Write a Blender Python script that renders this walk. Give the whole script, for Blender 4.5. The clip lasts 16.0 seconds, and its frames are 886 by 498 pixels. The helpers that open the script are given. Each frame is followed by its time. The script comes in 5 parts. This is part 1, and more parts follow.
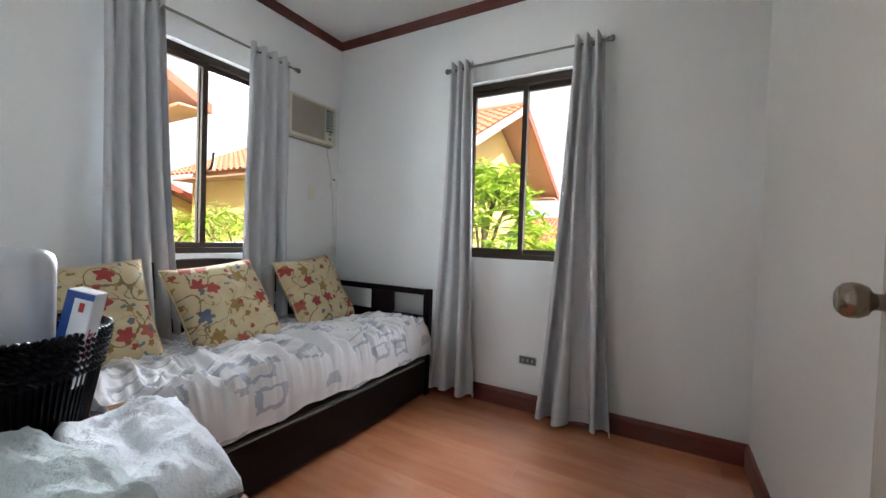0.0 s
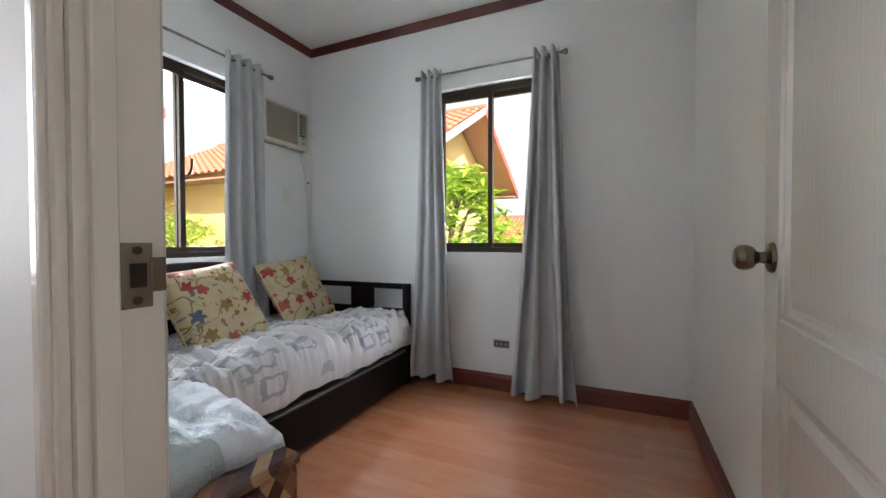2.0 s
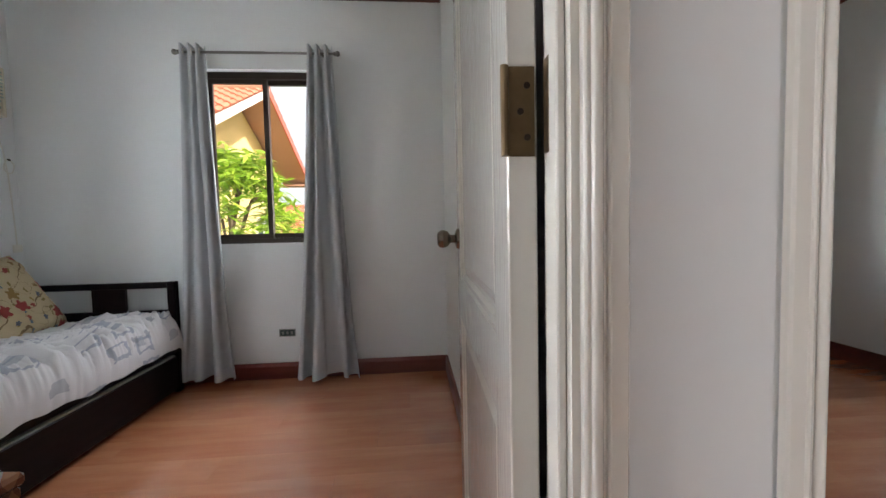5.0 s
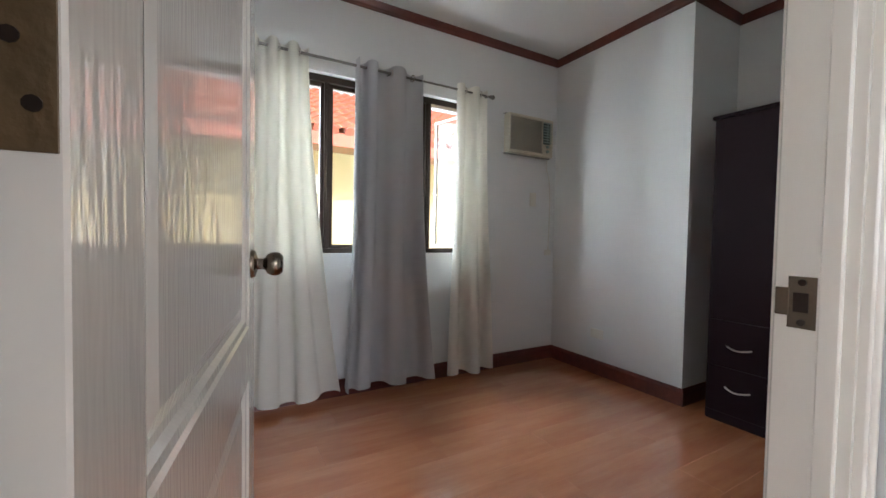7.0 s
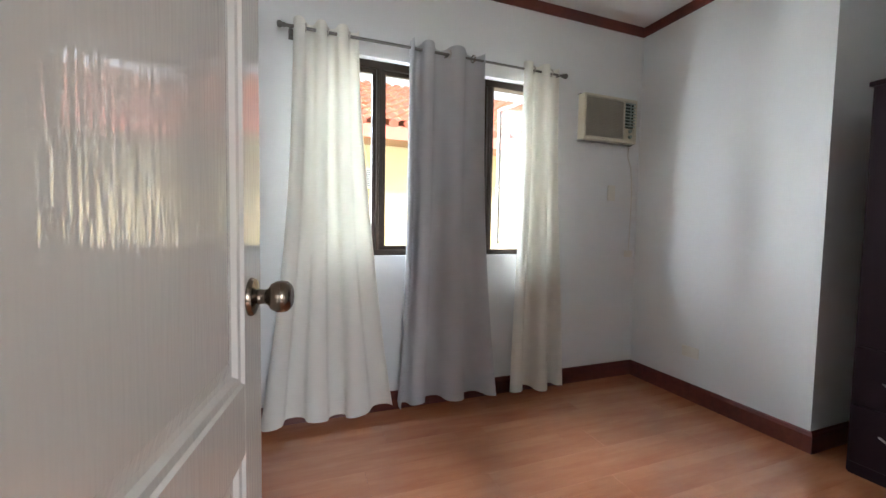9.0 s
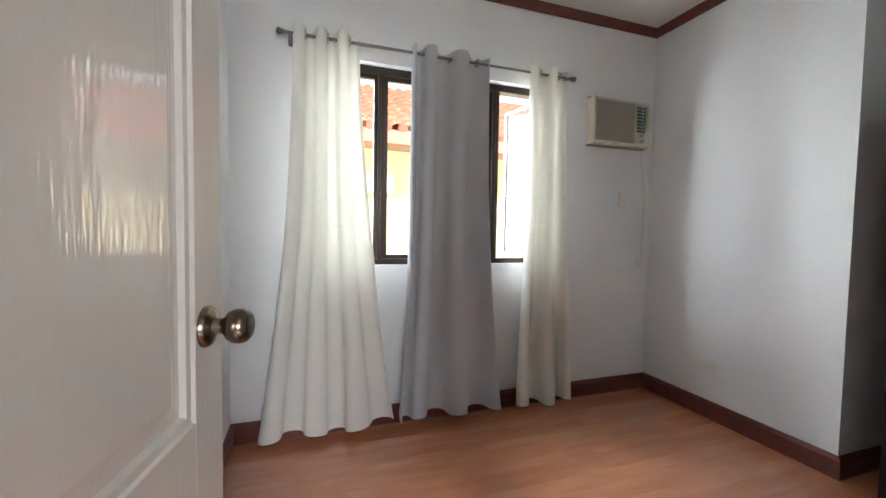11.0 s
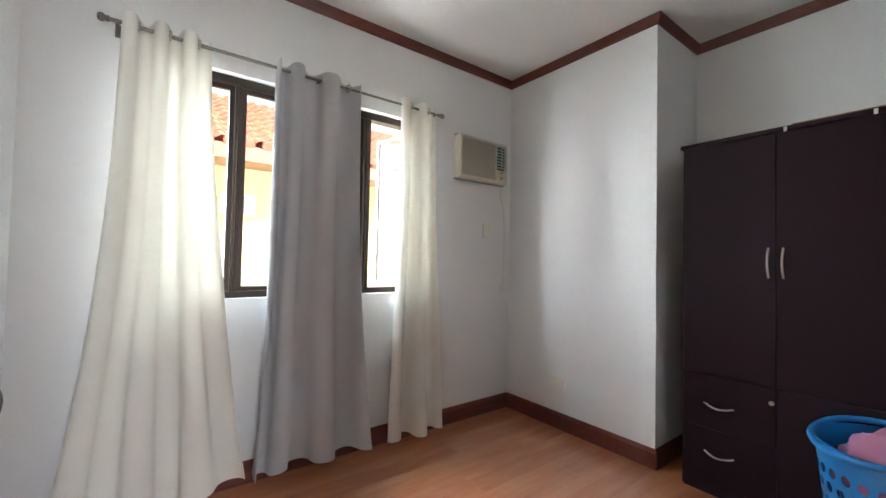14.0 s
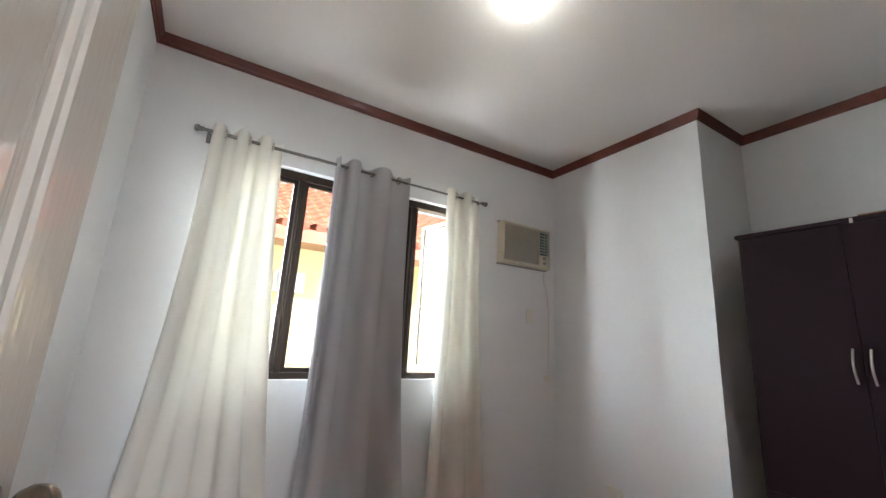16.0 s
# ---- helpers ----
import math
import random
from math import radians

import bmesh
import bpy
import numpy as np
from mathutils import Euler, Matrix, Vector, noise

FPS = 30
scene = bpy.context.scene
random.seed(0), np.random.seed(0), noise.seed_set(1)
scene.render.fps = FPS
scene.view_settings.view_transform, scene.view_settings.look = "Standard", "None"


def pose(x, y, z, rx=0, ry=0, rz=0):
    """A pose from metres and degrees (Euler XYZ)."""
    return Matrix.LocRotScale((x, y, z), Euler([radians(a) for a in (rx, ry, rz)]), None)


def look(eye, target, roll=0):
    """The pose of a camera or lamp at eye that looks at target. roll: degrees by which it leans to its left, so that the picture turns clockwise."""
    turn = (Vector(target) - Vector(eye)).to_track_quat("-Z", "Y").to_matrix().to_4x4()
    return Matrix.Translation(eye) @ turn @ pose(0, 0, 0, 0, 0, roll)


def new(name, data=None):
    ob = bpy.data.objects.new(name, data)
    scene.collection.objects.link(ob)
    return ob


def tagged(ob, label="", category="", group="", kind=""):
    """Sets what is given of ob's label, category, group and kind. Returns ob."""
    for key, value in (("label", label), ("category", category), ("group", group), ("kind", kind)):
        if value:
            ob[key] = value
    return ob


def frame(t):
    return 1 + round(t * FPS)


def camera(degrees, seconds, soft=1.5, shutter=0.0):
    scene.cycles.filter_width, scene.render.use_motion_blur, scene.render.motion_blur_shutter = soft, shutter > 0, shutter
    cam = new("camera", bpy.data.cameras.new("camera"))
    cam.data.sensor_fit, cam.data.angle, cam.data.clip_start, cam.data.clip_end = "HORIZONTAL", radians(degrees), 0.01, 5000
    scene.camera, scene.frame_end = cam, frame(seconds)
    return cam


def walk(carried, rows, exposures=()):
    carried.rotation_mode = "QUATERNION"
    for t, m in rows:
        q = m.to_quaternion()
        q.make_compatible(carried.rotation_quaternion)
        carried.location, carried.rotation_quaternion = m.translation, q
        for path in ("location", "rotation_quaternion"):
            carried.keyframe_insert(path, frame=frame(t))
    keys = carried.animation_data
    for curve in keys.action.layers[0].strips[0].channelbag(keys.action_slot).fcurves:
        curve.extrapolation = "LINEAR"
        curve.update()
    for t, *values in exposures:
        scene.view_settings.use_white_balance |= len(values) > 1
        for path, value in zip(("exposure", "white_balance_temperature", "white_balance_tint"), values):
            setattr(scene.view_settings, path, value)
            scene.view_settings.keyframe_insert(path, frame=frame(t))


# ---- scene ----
cam = camera(96.8, 16.0)
PATH = [
    (0, (0.299, 0.559, 1.057), (-0.692, 2.295, 1.01), 2.0),
    (0.5, (0.309, 0.519, 1.039), (-0.644, 2.277, 0.987), 1.4),
    (1, (0.32, 0.482, 1.029), (-0.591, 2.261, 0.984), 0.6),
    (1.5, (0.293, 0.422, 1.022), (-0.573, 2.225, 0.992), 0.2),
    (2, (0.302, 0.352, 1.023), (-0.519, 2.176, 0.984), -0.1),
    (2.5, (0.308, 0.311, 1.017), (-0.443, 2.163, 0.968), -0.4),
    (3, (0.302, 0.248, 1.021), (-0.346, 2.139, 0.935), -0.9),
    (3.2, (0.32, 0.226, 1.019), (-0.298, 2.125, 0.913), -0.9),
    (5.3, (0.483, 0.176, 1.02), (0.835, 2.142, 0.916), -1.1),
    (5.5, (0.519, 0.183, 1.022), (1.0, 2.121, 0.913), -0.9),
    (6, (0.689, 0.156, 1.023), (1.387, 2.026, 0.903), -0.3),
    (6.5, (0.838, 0.189, 1.03), (1.718, 1.982, 0.926), 0.5),
    (7, (0.972, 0.382, 1.067), (1.958, 2.122, 1.005), 1.0),
    (7.5, (1.025, 0.504, 1.079), (1.994, 2.252, 1.009), 1.6),
    (8, (1.066, 0.612, 1.086), (1.913, 2.421, 1.001), 1.6),
    (8.5, (1.087, 0.628, 1.097), (1.834, 2.48, 0.998), 1.4),
    (9, (1.101, 0.637, 1.119), (1.807, 2.505, 1.012), 1.0),
    (9.5, (1.148, 0.638, 1.125), (1.808, 2.522, 1.015), 0.4),
    (11.8, (1.195, 0.692, 1.159), (1.839, 2.584, 1.077), 1.1),
    (12, (1.202, 0.689, 1.157), (1.885, 2.567, 1.074), 1.3),
    (12.5, (1.222, 0.678, 1.148), (2.023, 2.509, 1.06), 1.7),
    (13, (1.225, 0.688, 1.152), (2.185, 2.44, 1.061), 1.6),
    (13.5, (1.217, 0.713, 1.151), (2.329, 2.374, 1.096), 1.2),
    (14, (1.223, 0.722, 1.165), (2.421, 2.323, 1.22), 1.2),
    (14.5, (1.225, 0.717, 1.184), (2.428, 2.299, 1.41), 1.7),
    (15, (1.219, 0.725, 1.206), (2.376, 2.314, 1.577), 2.5),
    (15.5, (1.202, 0.729, 1.207), (2.279, 2.357, 1.642), 3.0),
    (16, (1.203, 0.719, 1.206), (2.193, 2.401, 1.644), 3.2),
]

# exposure follows the phone's own metering
EXPOSURE = [(0.0, 1.15, 6300, 14), (2.0, 1.02, 6250, 13), (3.2, 0.96, 6250, 13), (5.3, 0.90, 6350, 14), (6.5, 1.10, 6250, 13), (7.5, 1.55, 6050, 13), (9.0, 1.74, 6100, 13), (12.0, 1.90, 6200, 14), (14.0, 1.98, 6250, 14), (16.0, 1.78, 6250, 14)]
walk(cam, [(t, look(eye, target, roll)) for t, eye, target, roll in PATH], EXPOSURE)

# ---- world and sun ----
SUN_EL, SUN_AZ = radians(38), radians(125)
world = bpy.data.worlds.new("sky")
scene.world = world
world.use_nodes = True
wn = world.node_tree.nodes
sky = wn.new("ShaderNodeTexSky")
sky.sky_type, sky.sun_disc = "NISHITA", False
sky.sun_elevation, sky.sun_rotation = SUN_EL, SUN_AZ
sky.air_density, sky.dust_density = 1.0, 4.0
world.node_tree.links.new(sky.outputs[0], wn["Background"].inputs[0])
wn["Background"].inputs[1].default_value = 0.15
sun = new("sun", bpy.data.lights.new("sun", "SUN"))
sun.data.energy, sun.data.angle, sun.data.color = 5.0, radians(0.5), (1.0, 0.95, 0.88)
sun_from = Vector((math.sin(SUN_AZ) * math.cos(SUN_EL), math.cos(SUN_AZ) * math.cos(SUN_EL), math.sin(SUN_EL)))
sun.matrix_world = look(sun_from * 30, (0, 0, 0))


# lamp panels added outside the openings in place of sky light: above, below, beside
def fill_panel(centre, target, w, h, power, colour):
    lamp = new("window_fill", bpy.data.lights.new("window_fill", "AREA"))
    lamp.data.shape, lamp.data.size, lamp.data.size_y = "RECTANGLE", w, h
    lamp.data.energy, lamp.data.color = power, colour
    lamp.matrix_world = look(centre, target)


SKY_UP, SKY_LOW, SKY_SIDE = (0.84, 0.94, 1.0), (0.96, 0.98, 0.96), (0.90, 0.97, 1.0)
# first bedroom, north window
fill_panel((-0.55, 3.85, 2.95), (-0.35, 1.9, 0.9), 0.9, 0.7, 46, SKY_UP)
fill_panel((-0.55, 3.75, 0.25), (-0.55, 1.2, 2.3), 0.9, 0.7, 40, SKY_LOW)
fill_panel((0.62, 3.75, 1.55), (-0.9, 2.4, 1.3), 1.0, 1.4, 12, SKY_SIDE)
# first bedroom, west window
fill_panel((-3.0, 1.90, 2.95), (-1.0, 1.90, 0.9), 0.9, 0.7, 14, SKY_UP)
fill_panel((-2.9, 1.90, 0.25), (-0.4, 1.90, 2.3), 0.9, 0.7, 25, SKY_LOW)
fill_panel((-2.95, 0.75, 1.6), (-1.2, 2.2, 1.3), 1.0, 1.4, 42, SKY_SIDE)
fill_panel((-3.0, 2.95, 1.65), (0.6, 0.95, 0.9), 1.0, 1.4, 230, SKY_SIDE)
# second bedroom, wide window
fill_panel((1.93, 4.6, 3.55), (1.93, 1.9, 0.9), 2.2, 1.3, 135, SKY_UP)
fill_panel((1.93, 3.75, 0.25), (1.93, 1.0, 2.3), 1.6, 0.7, 24, SKY_LOW)
fill_panel((0.70, 4.50, 1.80), (3.0, 2.35, 1.3), 1.6, 1.7, 105, SKY_SIDE)
# unseen windows added to light the hall: its far end, the room across
fill_panel((-2.9, -0.15, 1.6), (0.0, -0.1, 1.4), 1.0, 1.6, 25, (0.96, 0.97, 1.0))
fill_panel((1.58, -3.45, 1.60), (1.45, 2.0, 0.8), 1.1, 1.3, 36, (0.96, 0.98, 1.0))
BULB_POWER = 19.0


# ---- materials ----
def material(name, colour, rough=0.5, metal=0.0, vary=0.06, scale=6.0, bump=0.0, bump_scale=60.0, coat=0.0, stretch=(1, 1, 1), dark=None):
    """Plain painted, metal or plastic surface with mottling at two scales and fine relief."""
    m = bpy.data.materials.new(name)
    m.use_nodes = True
    nt = m.node_tree
    n, link = nt.nodes, nt.links.new
    bsdf = n["Principled BSDF"]
    co = n.new("ShaderNodeTexCoord")
    mp = n.new("ShaderNodeMapping")
    mp.inputs["Scale"].default_value = stretch
    link(co.outputs["Object"], mp.inputs["Vector"])
    big = n.new("ShaderNodeTexNoise")
    big.inputs["Scale"].default_value, big.inputs["Detail"].default_value = scale, 5
    link(mp.outputs[0], big.inputs["Vector"])
    mix = n.new("ShaderNodeMix")
    mix.data_type = "RGBA"
    lo = dark or [c * (1 - vary) for c in colour]
    hi = [min(1, c * (1 + vary)) for c in colour]
    mix.inputs[6].default_value, mix.inputs[7].default_value = (*lo, 1), (*hi, 1)
    link(big.outputs[0], mix.inputs[0])
    link(mix.outputs[2], bsdf.inputs["Base Color"])
    bsdf.inputs["Metallic"].default_value = metal
    ramp = n.new("ShaderNodeMapRange")
    ramp.inputs[3].default_value, ramp.inputs[4].default_value = max(0.02, rough * 0.85), min(1, rough * 1.15)
    link(big.outputs[0], ramp.inputs[0])
    link(ramp.outputs[0], bsdf.inputs["Roughness"])
    bsdf.inputs["Coat Weight"].default_value = coat
    bsdf.inputs["Coat IOR"].default_value = 1.62
    bsdf.inputs["Coat Roughness"].default_value = 0.04
    if bump:
        fine = n.new("ShaderNodeTexNoise")
        fine.inputs["Scale"].default_value, fine.inputs["Detail"].default_value = bump_scale, 1 if coat > 0.9 else 4
        link(mp.outputs[0], fine.inputs["Vector"])
        bp = n.new("ShaderNodeBump")
        bp.inputs["Strength"].default_value, bp.inputs["Distance"].default_value = bump, 0.004
        link(fine.outputs[0], bp.inputs["Height"])
        if coat < 0.9:
            link(bp.outputs[0], bsdf.inputs["Normal"])
        if coat:
            link(bp.outputs[0], bsdf.inputs["Coat Normal"])
    return m


def wood(name, light, dark, rough=0.35, axis=0, scale=1.0, per_piece=0.25, coat=0.0, strips=0.0):
    """Grained wood along one axis; strips: width of narrow staves across the grain, in metres."""
    m = bpy.data.materials.new(name)
    m.use_nodes = True
    nt = m.node_tree
    n, link = nt.nodes, nt.links.new
    bsdf = n["Principled BSDF"]
    co = n.new("ShaderNodeTexCoord")
    info = n.new("ShaderNodeObjectInfo")
    add = n.new("ShaderNodeVectorMath")
    add.operation = "MULTIPLY_ADD"
    link(co.outputs["Object"], add.inputs[0])
    s = [14.0 * scale] * 3
    s[axis] = 2.4 * scale
    add.inputs[1].default_value = s
    off = n.new("ShaderNodeMath")
    off.operation = "MULTIPLY"
    link(info.outputs["Random"], off.inputs[0])
    off.inputs[1].default_value = 40
    link(off.outputs[0], add.inputs[2])
    grain = n.new("ShaderNodeTexNoise")
    grain.inputs["Scale"].default_value, grain.inputs["Detail"].default_value, grain.inputs["Roughness"].default_value = 1.6, 8, 0.6
    link(add.outputs[0], grain.inputs["Vector"])
    tone = n.new("ShaderNodeMath")
    tone.operation = "MULTIPLY_ADD"
    link(info.outputs["Random"], tone.inputs[0])
    tone.inputs[1].default_value = per_piece
    link(grain.outputs[0], tone.inputs[2])
    last = tone
    if strips:
        brick = n.new("ShaderNodeTexBrick")
        mp = n.new("ShaderNodeMapping")
        link(co.outputs["Object"], mp.inputs["Vector"])
        link(mp.outputs[0], brick.inputs["Vector"])
        brick.inputs["Scale"].default_value = 1.0
        brick.inputs["Brick Width"].default_value, brick.inputs["Row Height"].default_value = 0.42, strips
        brick.inputs["Mortar Size"].default_value = 0.0
        brick.inputs["Color1"].default_value, brick.inputs["Color2"].default_value = (0, 0, 0, 1), (1, 1, 1, 1)
        st = n.new("ShaderNodeMath")
        st.operation = "MULTIPLY_ADD"
        link(brick.outputs[0], st.inputs[0])
        st.inputs[1].default_value = 0.20
        link(tone.outputs[0], st.inputs[2])
        last = st
    ramp = n.new("ShaderNodeValToRGB")
    ramp.color_ramp.elements[0].position, ramp.color_ramp.elements[1].position = 0.3, 0.95 if strips else 0.8
    ramp.color_ramp.elements[0].color, ramp.color_ramp.elements[1].color = (*dark, 1), (*light, 1)
    link(last.outputs[0], ramp.inputs[0])
    link(ramp.outputs[0], bsdf.inputs["Base Color"])
    rr = n.new("ShaderNodeMapRange")
    rr.inputs[3].default_value, rr.inputs[4].default_value = rough * 0.8, rough * 1.25
    link(grain.outputs[0], rr.inputs[0])
    link(rr.outputs[0], bsdf.inputs["Roughness"])
    bsdf.inputs["Coat Weight"].default_value = coat
    bsdf.inputs["Coat Roughness"].default_value = 0.07
    bp = n.new("ShaderNodeBump")
    bp.inputs["Strength"].default_value, bp.inputs["Distance"].default_value = 0.12, 0.002
    link(grain.outputs[0], bp.inputs["Height"])
    link(bp.outputs[0], bsdf.inputs["Normal"])
    return m


def glass_material():
    """Clear window glass, thin enough to treat as tinted transparency with a gloss."""
    m = bpy.data.materials.new("window_glass")
    m.use_nodes = True
    n, link = m.node_tree.nodes, m.node_tree.links.new
    n.remove(n["Principled BSDF"])
    tr, gl, mx, fr = n.new("ShaderNodeBsdfTransparent"), n.new("ShaderNodeBsdfGlossy"), n.new("ShaderNodeMixShader"), n.new("ShaderNodeFresnel")
    tr.inputs[0].default_value = (0.93, 0.95, 0.94, 1)
    gl.inputs["Roughness"].default_value = 0.02
    fr.inputs[0].default_value = 1.18
    link(fr.outputs[0], mx.inputs[0])
    link(tr.outputs[0], mx.inputs[1])
    link(gl.outputs[0], mx.inputs[2])
    link(mx.outputs[0], n["Material Output"].inputs[0])
    return m


def cloth(name, colour, through_light=0.0, weave=900.0, rough=0.9, vary=0.015):
    """Woven cloth; through_light: the share of light that passes, for curtains."""
    m = material(name, colour, rough, 0.0, vary, 5.0, 0.04, weave)
    if through_light:
        n, link = m.node_tree.nodes, m.node_tree.links.new
        tl, mx = n.new("ShaderNodeBsdfTranslucent"), n.new("ShaderNodeMixShader")
        tl.inputs[0].default_value = (*colour, 1)
        mx.inputs[0].default_value = through_light
        link(n["Principled BSDF"].outputs[0], mx.inputs[1])
        link(tl.outputs[0], mx.inputs[2])
        link(mx.outputs[0], n["Material Output"].inputs[0])
    return m


WALL = material("wall_paint", (0.73, 0.745, 0.745), 0.55, vary=0.025, scale=1.6, bump=0.05, bump_scale=35)
CEIL = material("ceiling_paint", (0.73, 0.725, 0.705), 0.8, vary=0.02, scale=1.2, bump=0.05, bump_scale=30)
GLOSS = material("gloss_enamel", (0.65, 0.63, 0.58), 0.45, vary=0.03, scale=2.0, bump=0.18, bump_scale=20.0, coat=1.0, stretch=(7, 7, 0.7))
GLOSS.node_tree.nodes["Principled BSDF"].inputs["Coat IOR"].default_value = 2.1
GLOSS.node_tree.nodes["Principled BSDF"].inputs["Specular IOR Level"].default_value = 0.2
CASING = material("casing_enamel", (0.73, 0.71, 0.65), 0.25, vary=0.03, scale=3.0, bump=0.0, bump_scale=14.0, coat=0.2, stretch=(3, 3, 0.8))
TRIM = wood("mahogany_trim", (0.150, 0.030, 0.018), (0.060, 0.012, 0.009), 0.32, axis=0, coat=0.2)
FLOOR = wood("laminate_floor", (0.60, 0.262, 0.130), (0.43, 0.150, 0.068), 0.20, axis=0, scale=0.8, per_piece=0.14, strips=0.0653, coat=1.0)
FLOOR.node_tree.nodes["Principled BSDF"].inputs["Coat IOR"].default_value = 1.7
UNDER = material("floor_joint", (0.16, 0.07, 0.035), 0.7)
BRONZE = material("bronze_aluminium", (0.035, 0.024, 0.018), 0.38, metal=0.6, vary=0.15, scale=8)
ALU = material("grey_aluminium", (0.16, 0.14, 0.12), 0.4, metal=0.6)
GLASS = glass_material()
CHROME = material("brushed_nickel", (0.55, 0.52, 0.48), 0.28, metal=1.0, vary=0.06)
GUNMETAL = material("gunmetal_rod", (0.20, 0.19, 0.18), 0.34, metal=1.0, vary=0.06)
KNOB = material("antique_nickel", (0.22, 0.18, 0.14), 0.22, metal=1.0, vary=0.12, scale=30)
BRASS = material("worn_brass_plate", (0.16, 0.11, 0.06), 0.5, metal=0.8, vary=0.35, scale=40, bump=0.3, bump_scale=120)
GREY_CLOTH = cloth("grey_blackout_cloth", (0.53, 0.545, 0.565), 0.03)
WHITE_CLOTH = cloth("ivory_sheer_cloth", (0.86, 0.85, 0.79), 0.23)
ESPRESSO = wood("espresso_wood", (0.012, 0.006, 0.007), (0.004, 0.002, 0.003), 0.34, axis=1, coat=0.0)
ESPRESSO.node_tree.nodes["Principled BSDF"].inputs["Specular IOR Level"].default_value = 0.15
SCREW = material("dark_screw", (0.03, 0.02, 0.015), 0.5, metal=0.7)


# ---- building helpers ----
def box(bm, x0, x1, y0, y1, z0, z1, bevel=0.0, seg=1):
    """One closed box, with rounded edges if asked."""
    made = bmesh.ops.create_cube(bm, size=1.0, matrix=Matrix.Translation(((x0 + x1) / 2, (y0 + y1) / 2, (z0 + z1) / 2)) @ Matrix.Diagonal((x1 - x0, y1 - y0, z1 - z0, 1)))["verts"]
    if bevel:
        edges = list({e for v in made for e in v.link_edges})
        bmesh.ops.bevel(bm, geom=edges, offset=bevel, segments=seg, affect="EDGES", clamp_overlap=True)


def rod(bm, a, b, r, r2=None, seg=16):
    """A round bar from a to b."""
    a, b = Vector(a), Vector(b)
    d = b - a
    m = Matrix.Translation((a + b) / 2) @ d.to_track_quat("Z", "Y").to_matrix().to_4x4()
    bmesh.ops.create_cone(bm, cap_ends=True, segments=seg, radius1=r, radius2=r if r2 is None else r2, depth=d.length, matrix=m)


def tube(bm, pts, r, seg=10):
    """A round bar bent along points."""
    pts = [Vector(p) for p in pts]
    rings = []
    for i, p in enumerate(pts):
        d = (pts[min(i + 1, len(pts) - 1)] - pts[max(i - 1, 0)]).normalized()
        u = d.orthogonal().normalized() if i == 0 else (u - d * u.dot(d)).normalized()
        v = d.cross(u)
        rings.append([bm.verts.new(p + r * (math.cos(a) * u + math.sin(a) * v)) for a in (2 * math.pi * k / seg for k in range(seg))])
    for a, b in zip(rings, rings[1:]):
        for k in range(seg):
            bm.faces.new((a[k], a[(k + 1) % seg], b[(k + 1) % seg], b[k]))
    bm.faces.new(rings[0][::-1]), bm.faces.new(rings[-1])


def lathe(bm, profile, m=None, seg=28):
    """A turned body: (radius, height) along local z, closed at both ends."""
    m = m or Matrix()
    rings = [[bm.verts.new(m @ Vector((max(r, 1e-4) * math.cos(2 * math.pi * k / seg), max(r, 1e-4) * math.sin(2 * math.pi * k / seg), z))) for k in range(seg)] for r, z in profile]
    for a, b in zip(rings, rings[1:]):
        for k in range(seg):
            bm.faces.new((a[k], a[(k + 1) % seg], b[(k + 1) % seg], b[k]))
    bm.faces.new(rings[0][::-1]), bm.faces.new(rings[-1])


def mesh_of(name, bm, mat, smooth=None):
    bmesh.ops.recalc_face_normals(bm, faces=bm.faces)
    if smooth:
        for f in bm.faces:
            f.smooth = True
        for e in bm.edges:
            e.smooth = len(e.link_faces) == 2 and e.calc_face_angle(0) < radians(smooth)
    me = bpy.data.meshes.new(name)
    bm.to_mesh(me)
    bm.free()
    me.materials.append(mat)
    return me


def part(name, bm, mat, parent=None, label="", smooth=None):
    ob = new(name, mesh_of(name, bm, mat, smooth))
    ob.parent = parent
    return tagged(ob, label) if label else ob


def thing(name, label, category, group="", m=None):
    ob = new(name)
    ob.empty_display_size = 0.1
    if m:
        ob.matrix_world = m
    return tagged(ob, label, category, group)


def structure(name, bm, mat, label, category, smooth=None):
    return tagged(part(name, bm, mat, smooth=smooth), label, category, kind="structure")


def boxes(*rows, bevel=0.0):
    bm = bmesh.new()
    for r in rows:
        box(bm, *r, bevel=bevel)
    return bm


def wall_x(x0, x1, y0, y1, z1, holes):
    """A wall along x with rectangular holes (x0, x1, z0, z1) through it."""
    bm, x = bmesh.new(), x0
    for a, b, c, d in sorted(holes):
        box(bm, x, a, y0, y1, 0, z1)
        if c > 0:
            box(bm, a, b, y0, y1, 0, c)
        box(bm, a, b, y0, y1, d, z1)
        x = b
    box(bm, x, x1, y0, y1, 0, z1)
    return bm


# ---- plan, metres ----
NORTH, ROOM_S, HALL_N = 2.966, 0.622, 0.55           # inside faces of the long walls
A_W, A_E, B_W, B_E, NICHE = -2.10, 0.684, 0.785, 3.575, 4.135
NICHE_Y, TOP = 1.805, 2.636
DOOR_A, DOOR_B, DOOR_H = (-0.174, 0.606), (0.872, 1.655), 2.06
HALL_S, HALL_E, HALL_W = -0.75, 1.735, -2.10
WIN_A = (-0.948, -0.123, 0.945, 2.115)               # x, x, sill, head
WIN_W = (1.505, 2.305, 0.925, 2.115)                 # y, y, sill, head
WIN_B = (1.13, 2.74, 0.945, 2.10)

